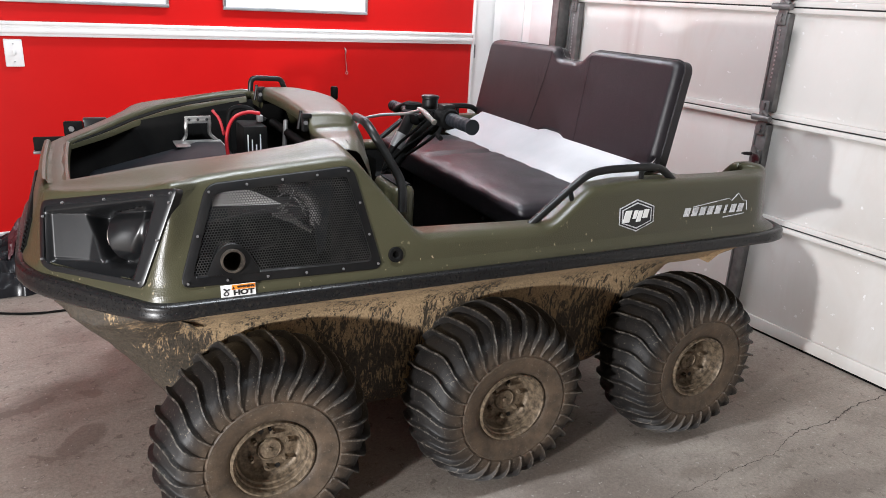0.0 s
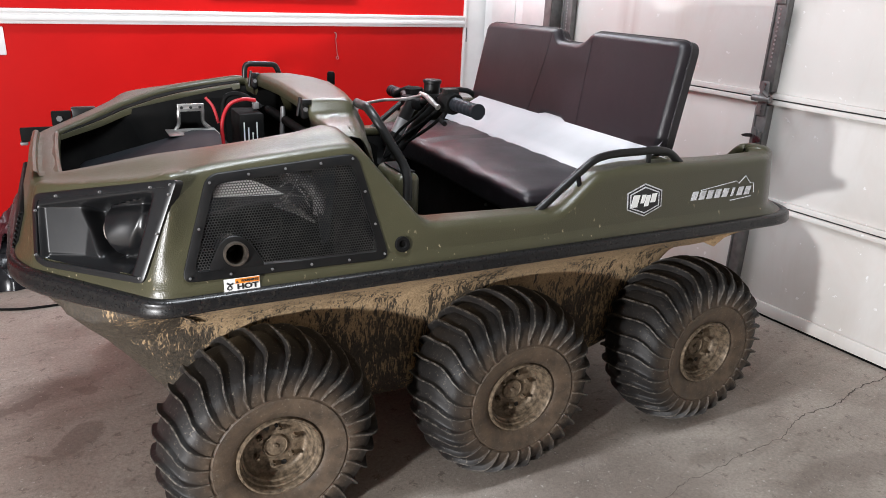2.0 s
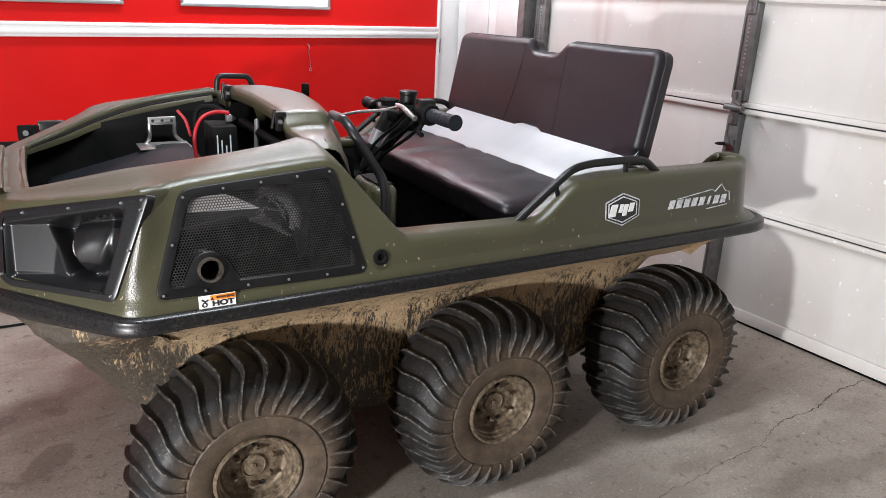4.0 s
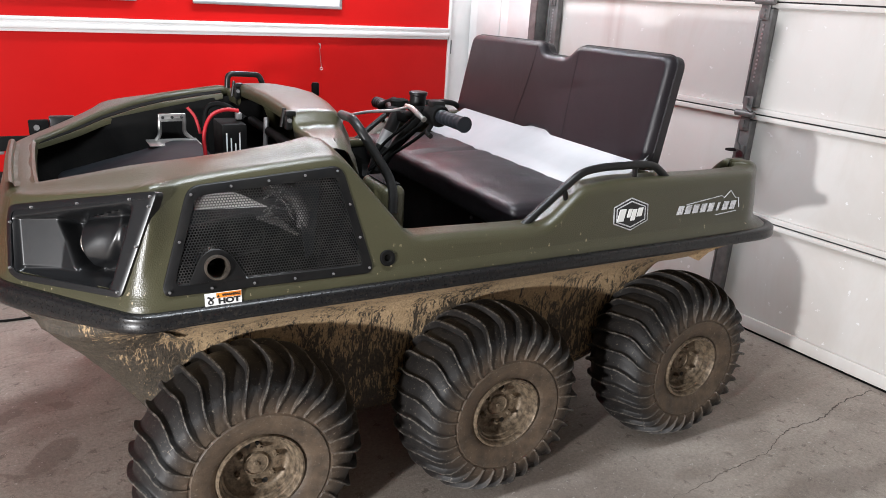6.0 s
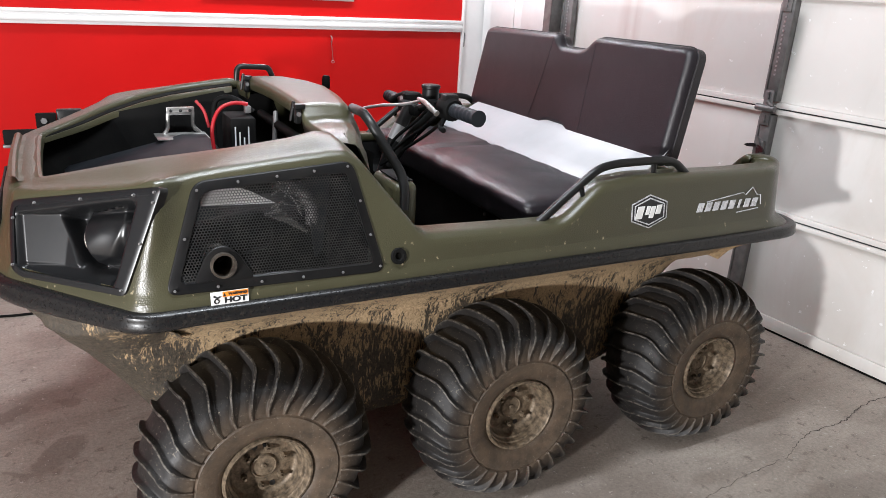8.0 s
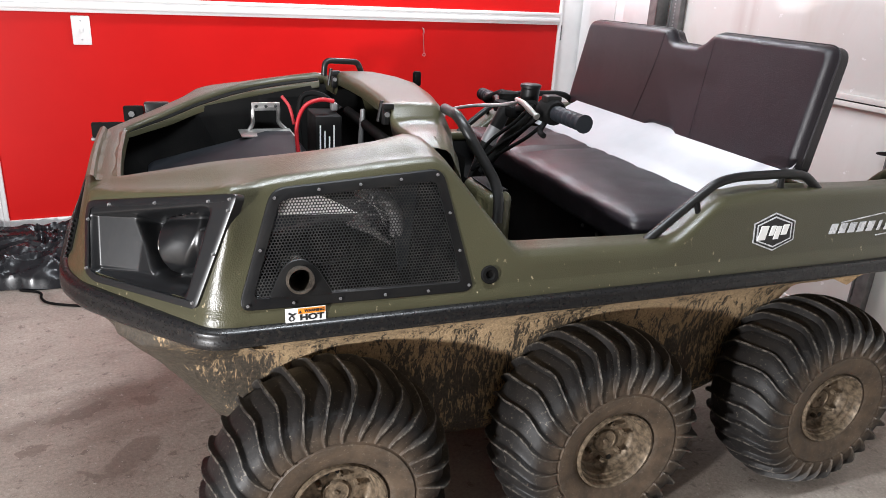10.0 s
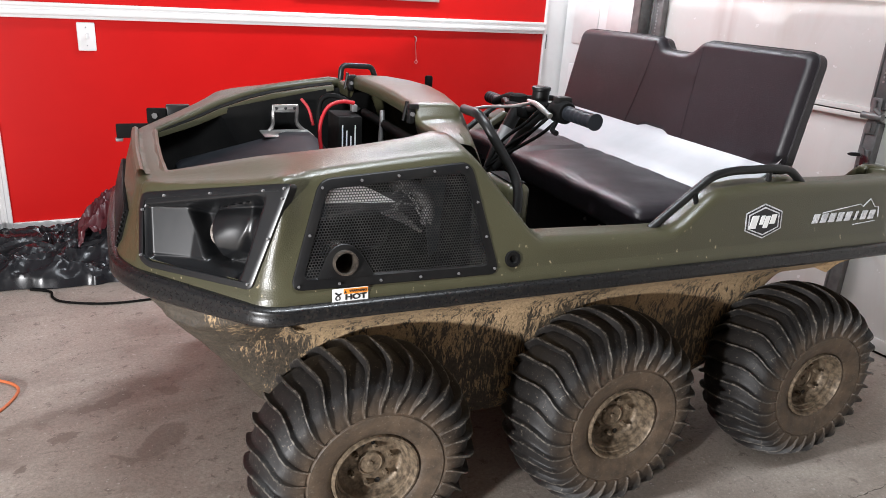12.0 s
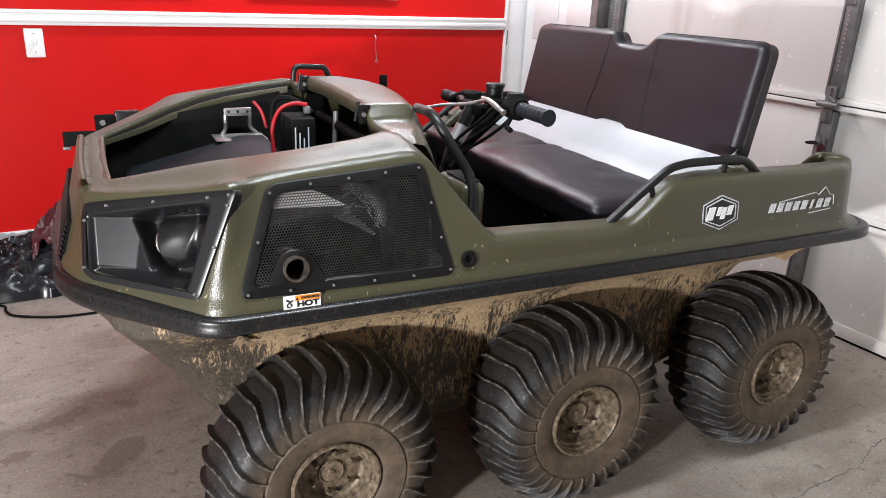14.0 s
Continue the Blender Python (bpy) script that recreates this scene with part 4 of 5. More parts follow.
for v in bm.verts:
    q = v.co.copy()
    v.co = lamp_at(0.152 + 0.007 * q.x + 0.006 * q.z, 0.078 + 0.024 * q.z, -0.046 + 0.018 * q.y)
part("lens", bm, LENS, flange, "narrow clear headlight lens")

# front grille
grille = part("grille", box((-0.003, 0.45, 0.0), (0.006, 2 * YC - 0.45, 0.098), 0.002, 2, pose(-0.520, 0, 0.742, 0, 16.5, 0)), DULL, atv, "black slotted front grille")
for k in range(8):
    part("slat", box((-0.007, 0.445, 0.003 + k * 0.0120), (-0.002, 2 * YC - 0.445, 0.0095 + k * 0.0120), 0.002, 2, pose(-0.520, 0, 0.742, 0, 16.5, 0)), BLACK, grille)

# ---- cowl over the dash ----
COWL = ((0.20, 1.030, 0.30), (0.245, 1.046, 0.31), (0.30, 1.050, 0.33), (0.355, 1.050, 0.345), (0.385, 1.053, 0.35), (0.405, 1.064, 0.352), (0.418, 1.080, 0.355), (0.432, 1.088, 0.36), (0.455, 1.090, 0.365), (0.58, 1.096, 0.385), (YC, 1.099, 0.395))
sect = list(COWL) + [(2 * YC - y, z, x) for y, z, x in COWL[-2::-1]]
rows = []
for y, z, x1 in sect:
    rows.append([(0.232, y, z - 0.045), (0.225, y, z - 0.040), (0.222, y, z - 0.012), (0.226, y, z - 0.003), (0.234, y, z), (0.275, y, z + 0.002), (x1 - 0.03, y, z), (x1 - 0.012, y, z - 0.003), (x1, y, z - 0.012), (x1 + 0.03, y, z - 0.07), (x1 + 0.06, y, z - 0.20), (x1 + 0.065, y, 0.62)])
part("dash_cowl", grid(rows), OLIVE, atv, "olive green plastic dash cowl", sharp=70)
for y in (0.425, 1.000):
    clip = part("hood_latch", box((0.206, y - 0.011, 1.040), (0.222, y + 0.011, 1.078), 0.003), TUBE, atv, "black hood latch")
    part("catch", box((0.204, y - 0.015, 1.078), (0.232, y + 0.004, 1.092), 0.003), TUBE, clip)
    part("clip_arm", tube([(0.208, y + 0.013, 1.096), (0.200, y + 0.016, 1.045)], 0.005, 8), TUBE, clip)
    part("pivot", tube([(0.214, y - 0.017, 1.066), (0.214, y + 0.017, 1.066)], 0.006, 8), GALV, clip)
part("hood_handle", tube(rounded([(0.190, 1.035, 1.072), (0.193, 1.035, 1.118), (0.300, 1.045, 1.113), (0.312, 1.045, 1.082)], 0.03, 6), 0.0095, 10), TUBE, atv, "black steel carry handle")
stick = part("shift_lever", tube([(0.455, 0.90, 0.93), (0.452, 0.90, 1.062)], 0.008, 10), TUBE, atv, "black shift lever")
part("knob", tube([(0.452, 0.90, 1.060), (0.452, 0.90, 1.064), (0.452, 0.90, 1.098), (0.452, 0.90, 1.104)], lambda t: 0.013 if 0.1 < t < 0.9 else 0.010, 12), DULL, stick)
part("dash_bar", tube(rounded([(0.365, 0.42, 1.078), (0.345, 0.290, 1.088), (0.352, 0.255, 1.068), (0.410, 0.185, 0.950), (0.412, 0.165, 0.915), (0.405, 0.150, 0.865)], 0.03, 5), 0.0125, 12), TUBE, atv, "black steel dash grab bar")
part("dash_pocket", box((0.385, 0.165, 0.70), (0.452, 0.33, 0.930), 0.022, 4), OLIVE, atv, "olive plastic dash pocket")
part("dash_pocket_mouth", box((0.398, 0.180, 0.9305), (0.440, 0.30, 0.934), 0.0015), DULL, atv)

# ---- handlebar ----
bar = part("handlebar", tube(rounded([(0.598, 0.150, 1.091), (0.601, 0.300, 1.089), (0.600, 0.42, 1.082), (0.578, 0.47, 1.060), (0.585, 0.58, 1.058), (0.625, 0.66, 1.062), (0.652, 0.83, 1.045)], 0.05, 5), 0.0115, 12), TUBE, atv, "black steel handlebar")
for y0, y1, gx, gz in ((0.142, 0.272, 0.599, 1.090), (0.72, 0.84, 0.650, 1.045)):
    n = 26
    bm = bmesh.new()
    add_tube(bm, [(gx, y0 + (y1 - y0) * k / n, gz) for k in range(n + 1)], lambda t: 0.0215 if t < 0.06 and y0 < 0.5 else 0.0175 + (0.0016 if int(t * 26) % 4 else 0.0), 16)
    part("grip", bm, GREY_BOX, bar, "ribbed dark rubber grip")
sw = part("switch_housing", tube([(0.601, 0.276, 1.089), (0.601, 0.285, 1.089), (0.601, 0.330, 1.089), (0.601, 0.338, 1.089)], lambda t: 0.031 if 0.2 < t < 0.8 else 0.026, 16), DULL, bar, "black throttle housing")
part("thumb_lever", tube(smooth_path([(0.585, 0.300, 1.065), (0.565, 0.285, 1.045), (0.560, 0.255, 1.040)]), 0.007, 8), DULL, sw)
part("switch", box((0.580, 0.292, 1.108), (0.622, 0.325, 1.128), 0.005), BLACK, sw)
part("reservoir", tube([(0.600, 0.425, 1.086), (0.600, 0.425, 1.09), (0.601, 0.424, 1.126), (0.601, 0.424, 1.129), (0.601, 0.424, 1.136), (0.601, 0.424, 1.138)], lambda t: (0.022, 0.024, 0.024, 0.027, 0.027, 0.024)[min(5, int(t * 5.01))], 20), BLACK, bar, "black brake fluid reservoir")
part("master_cylinder", box((0.580, 0.365, 1.078), (0.612, 0.455, 1.10), 0.008), DULL, bar)
part("brake_lever", tube(smooth_path([(0.566, 0.43, 1.098), (0.552, 0.36, 1.100), (0.545, 0.30, 1.090), (0.548, 0.275, 1.082)]), lambda t: 0.005 + 0.0025 * math.sin(t * 3.1) + (0.003 if t > 0.9 else 0), 10), STEEL, bar, "bare metal brake lever")
part("stem", tube([(0.490, 0.50, 0.86), (0.520, 0.50, 0.96), (0.572, 0.50, 1.062)], 0.019, 14), TUBE, bar, "black steering stem")
part("stem_label", tube([(0.5245, 0.50, 0.968), (0.5460, 0.50, 1.010)], 0.0205, 14), ALU, bar, "silver band")
part("brace", tube(rounded([(0.600, 0.40, 1.075), (0.560, 0.41, 1.03), (0.500, 0.47, 0.90)], 0.03), 0.014, 10), TUBE, bar)
part("far_lever", tube(smooth_path([(0.615, 0.58, 1.062), (0.620, 0.62, 1.080), (0.632, 0.68, 1.070), (0.620, 0.74, 1.045)]), 0.012, 10), DULL, bar)
part("bar_clamp", box((0.562, 0.45, 1.042), (0.602, 0.57, 1.076), 0.01), DULL, bar)
part("instrument_pod", tube([(0.612, 0.57, 1.065), (0.612, 0.57, 1.07), (0.610, 0.57, 1.092), (0.610, 0.57, 1.096)], lambda t: 0.027 if 0.1 < t < 0.9 else 0.020, 20), DULL, bar, "round black gauge housing")
part("brake_hose", tube(smooth_path([(0.556, 0.40, 1.096), (0.530, 0.46, 1.078), (0.485, 0.54, 1.062), (0.440, 0.60, 1.035), (0.42, 0.58, 0.99)], 6), 0.0045, 8), ALU, bar, "pale grey hose")
for k, (dx, dy, dz) in enumerate(((0, 0, 0), (0.012, -0.02, -0.01), (-0.01, 0.03, 0.012), (0.02, 0.05, -0.02))):
    part("cable", tube(smooth_path([(0.597 + dx, 0.335 + dy, 1.085 + dz), (0.555 + dx, 0.365 + dy, 1.03 + dz), (0.515 + dx, 0.44 + dy * 0.5, 0.965 + dz), (0.475, 0.48, 0.90)], 6), 0.0048, 8), DULL, bar)

# ---- cabin ----
bm = grid([[(x, y, z) for x, z in ((0.43, 0.90), (0.43, 0.50), (0.46, 0.46), (1.40, 0.46), (1.46, 0.66), (1.66, 0.72), (1.72, 0.75))] for y in (0.29, YC, 2 * YC - 0.29)])
part("cabin_floor", bm, DULL, atv, "black plastic cabin floor", smooth=False)
for far in (False, True):
    flip = mirrored if far else Vector
    part("cabin_side", grid([[flip((x, y, z)) for y, z in ((0.125, 0.80), (0.15, 0.72), (0.285, 0.66), (0.292, 0.46))] for x in (0.40, 0.7, 1.0, 1.36)]), DULL, atv, "black plastic cabin side", smooth=False)
part("seat_base", box((0.86, 0.31, 0.465), (1.28, 1.13, 0.742), 0.02), DULL, atv, "black plastic seat box")
for y in (0.42, 0.50):
    bm = bmesh.new()
    screw_heads(bm, [(0.858, y, 0.71)], (-1, 0, 0), 0.007)
    part("bolt", bm, STEEL, atv)


def cushion(lo, hi, r, cuts=(20, 40, 8)):
    """A padded block with round edges."""
    bm = bmesh.new()
    c, d = (Vector(lo) + Vector(hi)) / 2, (Vector(hi) - Vector(lo)) / 2
    for axis in range(3):
        for sign in (-1, 1):
            a, b = [k for k in range(3) if k != axis]
            vs = []
            for i in range(cuts[a] + 1):
                row = []
                for j in range(cuts[b] + 1):
                    q = [0, 0, 0]
                    q[axis] = sign * d[axis]
                    q[a], q[b] = d[a] * (2 * i / cuts[a] - 1), d[b] * (2 * j / cuts[b] - 1)
                    row.append(bm.verts.new(q))
                vs.append(row)
            for i in range(cuts[a]):
                for j in range(cuts[b]):
                    bm.faces.new((vs[i][j], vs[i + 1][j], vs[i + 1][j + 1], vs[i][j + 1]))
    bmesh.ops.remove_doubles(bm, verts=bm.verts, dist=1e-5)
    for v in bm.verts:
        inner = Vector([max(-d[k] + r, min(d[k] - r, v.co[k])) for k in range(3)])
        off = v.co - inner
        v.co = c + inner + (off.normalized() * r if off.length > r else off)
    return bm


bm = cushion((0.785, 0.15, 0.748), (1.27, 1.29, 0.848), 0.022)
for v in bm.verts:
    u, w = (v.co.x - 1.03) / 0.245, (v.co.y - YC) / 0.57
    if v.co.z > 0.80:
        v.co.z += 0.014 * max(0.0, 1 - u ** 4) * max(0.0, 1 - w ** 6) - 0.012 * math.exp(-((v.co.y - 0.86) / 0.012) ** 2) * max(0.0, 1 - u ** 8)
        v.co.z += 0.0028 * noise.noise(Vector((v.co.x * 6, v.co.y * 13, 0.3))) - 0.004 * max(0.0, 1 - abs(noise.noise(Vector((v.co.x * 3 + v.co.y * 5, v.co.y * 4, 1.0)))) * 6)
    if v.co.x < 0.82:
        v.co.x += 0.012 * (0.80 - v.co.z) / 0.05
seat = part("seat_cushion", bm, VINYL, atv, "dark maroon-black vinyl bench cushion", sharp=70)
part("piping", tube([(0.7835, 0.175 + 1.09 * k / 30, 0.832) for k in range(31)], 0.0035, 6), VINYL, seat)
rows = []
for k in range(31):
    y = 0.165 + (1.285 - 0.165) * k / 30
    b = 0.0012 * noise.noise(Vector((y * 4, 0.2, 0.1)))
    rows.append([(1.080, y, 0.857), (1.085, y, 0.864 + b), (1.14, y, 0.884 + b), (1.20, y, 0.912 + b), (1.262, y, 0.945), (1.30, y, 1.00), (1.302, y, 0.99), (1.264, y, 0.938), (1.20, y, 0.905 + b), (1.085, y, 0.856)])
part("seat_panel", grid(rows, closed_v=True), SHEET, atv, "white sheet metal panel behind the bench")

# backrest with a notch in its upper edge and a grip hole below
outline = round_poly([(0.162, -0.026), (0.655, -0.032), (0.685, -0.004), (0.795, -0.004), (0.825, -0.032), (1.372, -0.034), (1.345, 0.306), (0.835, 0.314), (0.800, 0.274), (0.665, 0.274), (0.618, 0.321), (0.160, 0.326)], 0.042, 7)
outline = [(q[0], q[1]) for q in outline]


def back_at(y, h, x):
    return Vector((1.262 + 0.16 * h + x, y, 0.950 + h - 0.16 * x))


rounds = [(0.024 * (1 - math.cos(radians(a))), 0.030 * math.sin(radians(a))) for a in (0, 20, 40, 60, 80, 90)] + [(0.026, 0.030), (0.028, 0.030)]
loops = [[back_at(y, h, 0.066 - 0.005 * k) for y, h in inset(outline, 0.012 - 0.012 * k)] for k in (0, 1)]
loops += [[back_at(y, h, 0.030 - s) for y, h in inset(outline, o)] for o, s in rounds]
bm = grid(loops, closed_v=True)
bm.verts.ensure_lookup_table()
n = len(outline)
front = bm.faces.new(bm.verts[-n:])
bm.faces.new(bm.verts[:n])
bmesh.ops.triangulate(bm, faces=[front])
back = part("seat_backrest", bm, VINYL, atv, "dark maroon-black vinyl backrest with a notch", sharp=50)
for y0, y1 in ((0.600, 0.588), (0.850, 0.905)):
    part("seam", tube([back_at(y0 + (y1 - y0) * (k / 8) ** 1.5, 0.295 - 0.30 * k / 8, 0.0004) for k in range(9)], 0.0016, 6), VINYL, back)
edge_line = [back_at(y, h, 0.030) for y, h in inset(outline, 0.0005)]
part("piping", tube(edge_line + edge_line[:1], 0.0035, 6), VINYL, back)
part("grip_hole", box((1.275, 0.670, 0.905), (1.315, 0.815, 0.960), 0.005), INK, back, "dark grip opening")

# grab rails, clips
rail = rounded([(0.780, 0.095, 0.812), (0.887, 0.095, 0.895), (0.965, 0.095, 0.952), (1.03, 0.095, 0.962), (1.198, 0.095, 0.963), (1.245, 0.095, 0.955), (1.293, 0.090, 0.916)], 0.05, 6)
for far in (False, True):
    flip = mirrored if far else Vector
    g = part("grab_rail", tube([flip(p) for p in rail], 0.0118, 12), TUBE, atv, "black steel grab rail")
    part("post", tube([flip((1.165, 0.095, 0.963)), flip((1.168, 0.095, 0.918))], 0.008, 8), TUBE, g)
    part("clip", tube([flip((0.905, 0.085, 0.905)), flip((0.912, 0.078, 0.865))], 0.007, 8), DULL, g)
    part("clip_plate", tube([flip((0.900, 0.078, 0.868)), flip((0.925, 0.074, 0.860))], 0.009, 8), GALV, g)

# sunk channels along both sides of the opening; black band painted as their shade
for far in (False, True):
    flip = mirrored if far else Vector
    rows, seal = [], []
    for k in range(41):
        x, y, z = bay_edge(-0.400 + 0.600 * k / 40)
        y, z = y + 0.004, z - 0.004
        w = lerp(x, (-0.40, 0.2), (-0.26, 0.8), (-0.10, 1.0), (0.20, 0.85))
        rows.append([flip((x, y + o * w, z + d * (0.6 + 0.4 * w))) for o, d in ((0.000, -0.004), (0.006, -0.018), (0.034, -0.024), (0.038, -0.019), (0.046, -0.020), (0.049, -0.026), (0.050, -0.040))])
        seal.append([flip((x, y + o * w, z + d * (0.6 + 0.4 * w))) for o, d in ((0.005, -0.016), (0.008, -0.012), (0.020, -0.013), (0.031, -0.017), (0.033, -0.022))])
    part("side_channel", grid(rows), OLIVE, atv, "sunk olive channel beside the bay", sharp=35)
    part("shade_band", grid(seal), DULL, atv, "black band standing for the shade along the hood opening")

# stepped channel along the front of the opening, where the hood's lip rests
rows = []
for k in range(25):
    y = 0.455 + (2 * YC - 0.91) * k / 24
    sag = 0.010 * (1 - ((y - YC) / 0.265) ** 2)
    step = 0.003 if k % 8 in (3, 4) else 0.0
    rows.append([(x - sag * 0.5, y, z + 0.002 * math.sin(k * 0.7) * (x > -0.44)) for x, z in ((-0.466, 0.917), (-0.462, 0.930), (-0.454, 0.934), (-0.447, 0.931), (-0.443, 0.921 - step), (-0.418, 0.919 - step), (-0.400, 0.928), (-0.392, 0.924), (-0.390, 0.895))])
part("hood_channel", grid(rows), OLIVE, atv, "stepped olive channel at the front of the bay", sharp=35)

# ---- engine bay ----
bm = grid([[(-0.425, 0.40, 0.905), (-0.40, 0.42, 0.62), (-0.25, 0.42, 0.55), (0.42, 0.42, 0.55), (0.43, 0.42, 0.95)], [(-0.425, YC, 0.905), (-0.40, YC, 0.62), (-0.25, YC, 0.55), (0.42, YC, 0.55), (0.43, YC, 0.95)],
           [(-0.425, 1.04, 0.905), (-0.40, 1.02, 0.62), (-0.25, 1.06, 0.55), (0.42, 1.06, 0.55), (0.43, 1.06, 0.95)]])
part("bay_liner", bm, DULL, atv, "black plastic engine bay", smooth=False)
bm = grid([[(-0.425, 1.02, 0.90), (-0.2, 1.085, 0.965), (0.0, 1.13, 0.995), (0.2, 1.17, 1.025), (0.42, 1.19, 1.02)], [(-0.40, 1.02, 0.55), (-0.2, 1.06, 0.55), (0.0, 1.06, 0.55), (0.2, 1.06, 0.55), (0.42, 1.06, 0.55)]])
part("bay_side", bm, DULL, atv, "black plastic bay wall", smooth=False)
bm = bmesh.new()
rows = [[(x, 0.66, 0.62), (x, 0.66, z0 + 0.0), (x, 0.68, z0 + 0.02), (x, 0.84, z1 + 0.015), (x, 1.0, z1 + 0.012), (x, 1.06, z1 - 0.02), (x, 1.06, 0.62)] for x, z0, z1 in ((-0.345, 0.790, 0.800), (-0.33, 0.800, 0.812), (-0.10, 0.826, 0.868), (0.0, 0.832, 0.895), (0.075, 0.835, 0.893), (0.10, 0.82, 0.86))]
bm = grid(rows)
bm.verts.ensure_lookup_table()
bm.faces.new(bm.verts[:7])
bm.faces.new(bm.verts[-7:])
part("air_box", bm, GREY_BOX, atv, "dark grey moulded air box", sharp=25)
bracket = part("bracket", tube(rounded([(-0.045, 1.06, 0.895), (-0.030, 1.065, 0.915), (-0.028, 1.068, 0.968), (0.052, 1.068, 0.972), (0.048, 1.065, 0.92), (0.075, 1.06, 0.895)], 0.012, 4), 0.0065, 6), STEEL, atv, "bare metal support bracket")
part("top_plate", box((-0.032, 1.063, 0.958), (0.056, 1.070, 0.984), 0.003), STEEL, bracket)
part("foot_plate", box((-0.075, 0.96, 0.896), (0.085, 1.07, 0.900), 0.0015), STEEL, bracket)
for x in (-0.018, 0.012, 0.042):
    bm = bmesh.new()
    screw_heads(bm, [(x, 1.062, 0.972)], (0, -1, 0), 0.0055)
    part("hole", bm, INK, bracket)
batt = part("battery", box((0.105, 0.74, 0.72), (0.180, 0.87, 1.0), 0.005), DULL, atv, "black box battery with pale printing")
for k in range(4):
    part("print_bar", box((0.116 + 0.013 * k, 0.7385, 0.90 + 0.010 * (k % 2)), (0.120 + 0.013 * k, 0.7398, 0.975 - 0.016 * (k % 3))), STICKER, batt, "pale printed bar")
part("terminal", box((0.162, 0.795, 1.005), (0.180, 0.82, 1.026), 0.003), GALV, batt)
part("red_cable", tube(smooth_path([(0.17, 0.80, 1.032), (0.13, 0.80, 1.036), (0.085, 0.79, 1.02), (0.06, 0.78, 0.97), (0.06, 0.77, 0.90), (0.075, 0.76, 0.80)], 6), 0.0060, 10), REDWIRE, atv, "thick red battery cable")
part("red_cable", tube(smooth_path([(0.055, 1.02, 1.01), (0.075, 1.0, 0.98), (0.085, 0.98, 0.93)], 5), 0.005, 8), REDWIRE, atv, "thin red wire")
part("grey_hose", tube(smooth_path([(0.235, 0.72, 1.02), (0.228, 0.70, 0.99), (0.222, 0.69, 0.93), (0.225, 0.69, 0.82)], 5), 0.008, 10), GALV, atv, "grey hose")
part("black_hose", tube(smooth_path([(0.20, 0.84, 1.0), (0.15, 0.90, 1.035), (0.10, 0.93, 1.02), (0.09, 0.92, 0.93), (0.10, 0.90, 0.84)], 5), 0.008, 10), DULL, atv)
part("cross_member", tube([(0.235, 0.24, 0.985), (0.235, 0.90, 0.985)], 0.014, 10), DULL, atv)
# engine behind the punched sheet
part("engine_block", box((0.00, 0.22, 0.60), (0.24, 0.50, 0.84), 0.03, 3), DULL, atv, "black engine block")
# White plate stands in for light falling on parts inside the bay.
part("bright_patch", filled_plate([(-0.096, 0.930), (0.062, 0.926), (0.010, 0.954), (-0.030, 0.969), (-0.094, 0.962)], lambda u, v, o: side_at(u, v, -0.012 + o), 0.003), WHITE, atv, "white plate standing for the light patch behind the mesh")
part("muffler", tube([(-0.12, 0.19, 0.815), (-0.10, 0.19, 0.815), (0.06, 0.22, 0.83), (0.08, 0.22, 0.83)], lambda t: 0.05 if 0.1 < t < 0.9 else 0.035, 16), DULL, atv, "dark muffler")
part("intake_pipe", tube(smooth_path([(0.08, 0.17, 0.955), (0.13, 0.17, 0.94), (0.165, 0.16, 0.90), (0.17, 0.16, 0.85)], 6), 0.017, 12), GALV, atv, "grey intake pipe")
for k in range(6):
    part("fin", tube([(0.06 + 0.01 * k, 0.18, 0.875 - 0.004 * k), (0.10 + 0.012 * k, 0.175, 0.885 - 0.012 * k)], 0.0045, 6), STEEL if k % 2 else GALV, atv)
for k in range(6):
    x, z = 0.075 + 0.014 * (k % 5), 0.955 - 0.022 * (k // 2)
    wire = [side_at(x + 0.016 * math.sin(2.1 * q + k), z + 0.011 * math.cos(1.7 * q + 2 * k) - 0.006 * q, -0.030 - 0.004 * (k % 3)) for q in range(5)]
    part("wire", tube(smooth_path(wire, 5), 0.0014 + 0.0006 * (k % 3), 6), GALV if k % 3 else STEEL, atv, "thin bright wire")
part("bay_partition", filled_plate([(0.165, 0.775), (0.185, 0.79), (0.215, 0.965), (0.150, 0.985)], lambda u, v, o: Vector((u, 0.13 + 0.2 * (v - 0.77) - o, v)), 0.003), GREY_BOX, atv, "dark grey inner plate")

# blade mount on the far side of the nose
mount = part("blade_mount", box((-0.512, 1.30, 0.833), (-0.33, 1.32, 0.880), 0.004), DULL, atv, "black steel blade mount")
part("plate", box((-0.412, 1.292, 0.882), (-0.350, 1.315, 0.934), 0.005), DULL, mount)
part("bolt", tube([(-0.388, 1.284, 0.910), (-0.388, 1.294, 0.910)], 0.010, 6), GALV, mount, "grey steel bolt head")
part("arm", box((-0.3495, 1.30, 0.895), (-0.27, 1.33, 0.944), 0.006), TUBE, mount)
part("claw", box((-0.516, 1.296, 0.822), (-0.492, 1.324, 0.8325), 0.003), GALV, mount)

# ---- stickers ----
hot = part("warning_sticker", box((-0.098, -0.0005, -0.0145), (-0.018, 0.0005, 0.0145), 0.0, 2, pose(0, 0, 0)), STICKER, atv, "white and orange heat warning sticker")
hot.matrix_local = pose(0, 0.0235, 0.7475, -6, 0.0, 0)
part("orange_bar", box((-0.073, -0.0014, 0.002), (-0.019, -0.0008, 0.0135)), STICKER_ORANGE, hot)


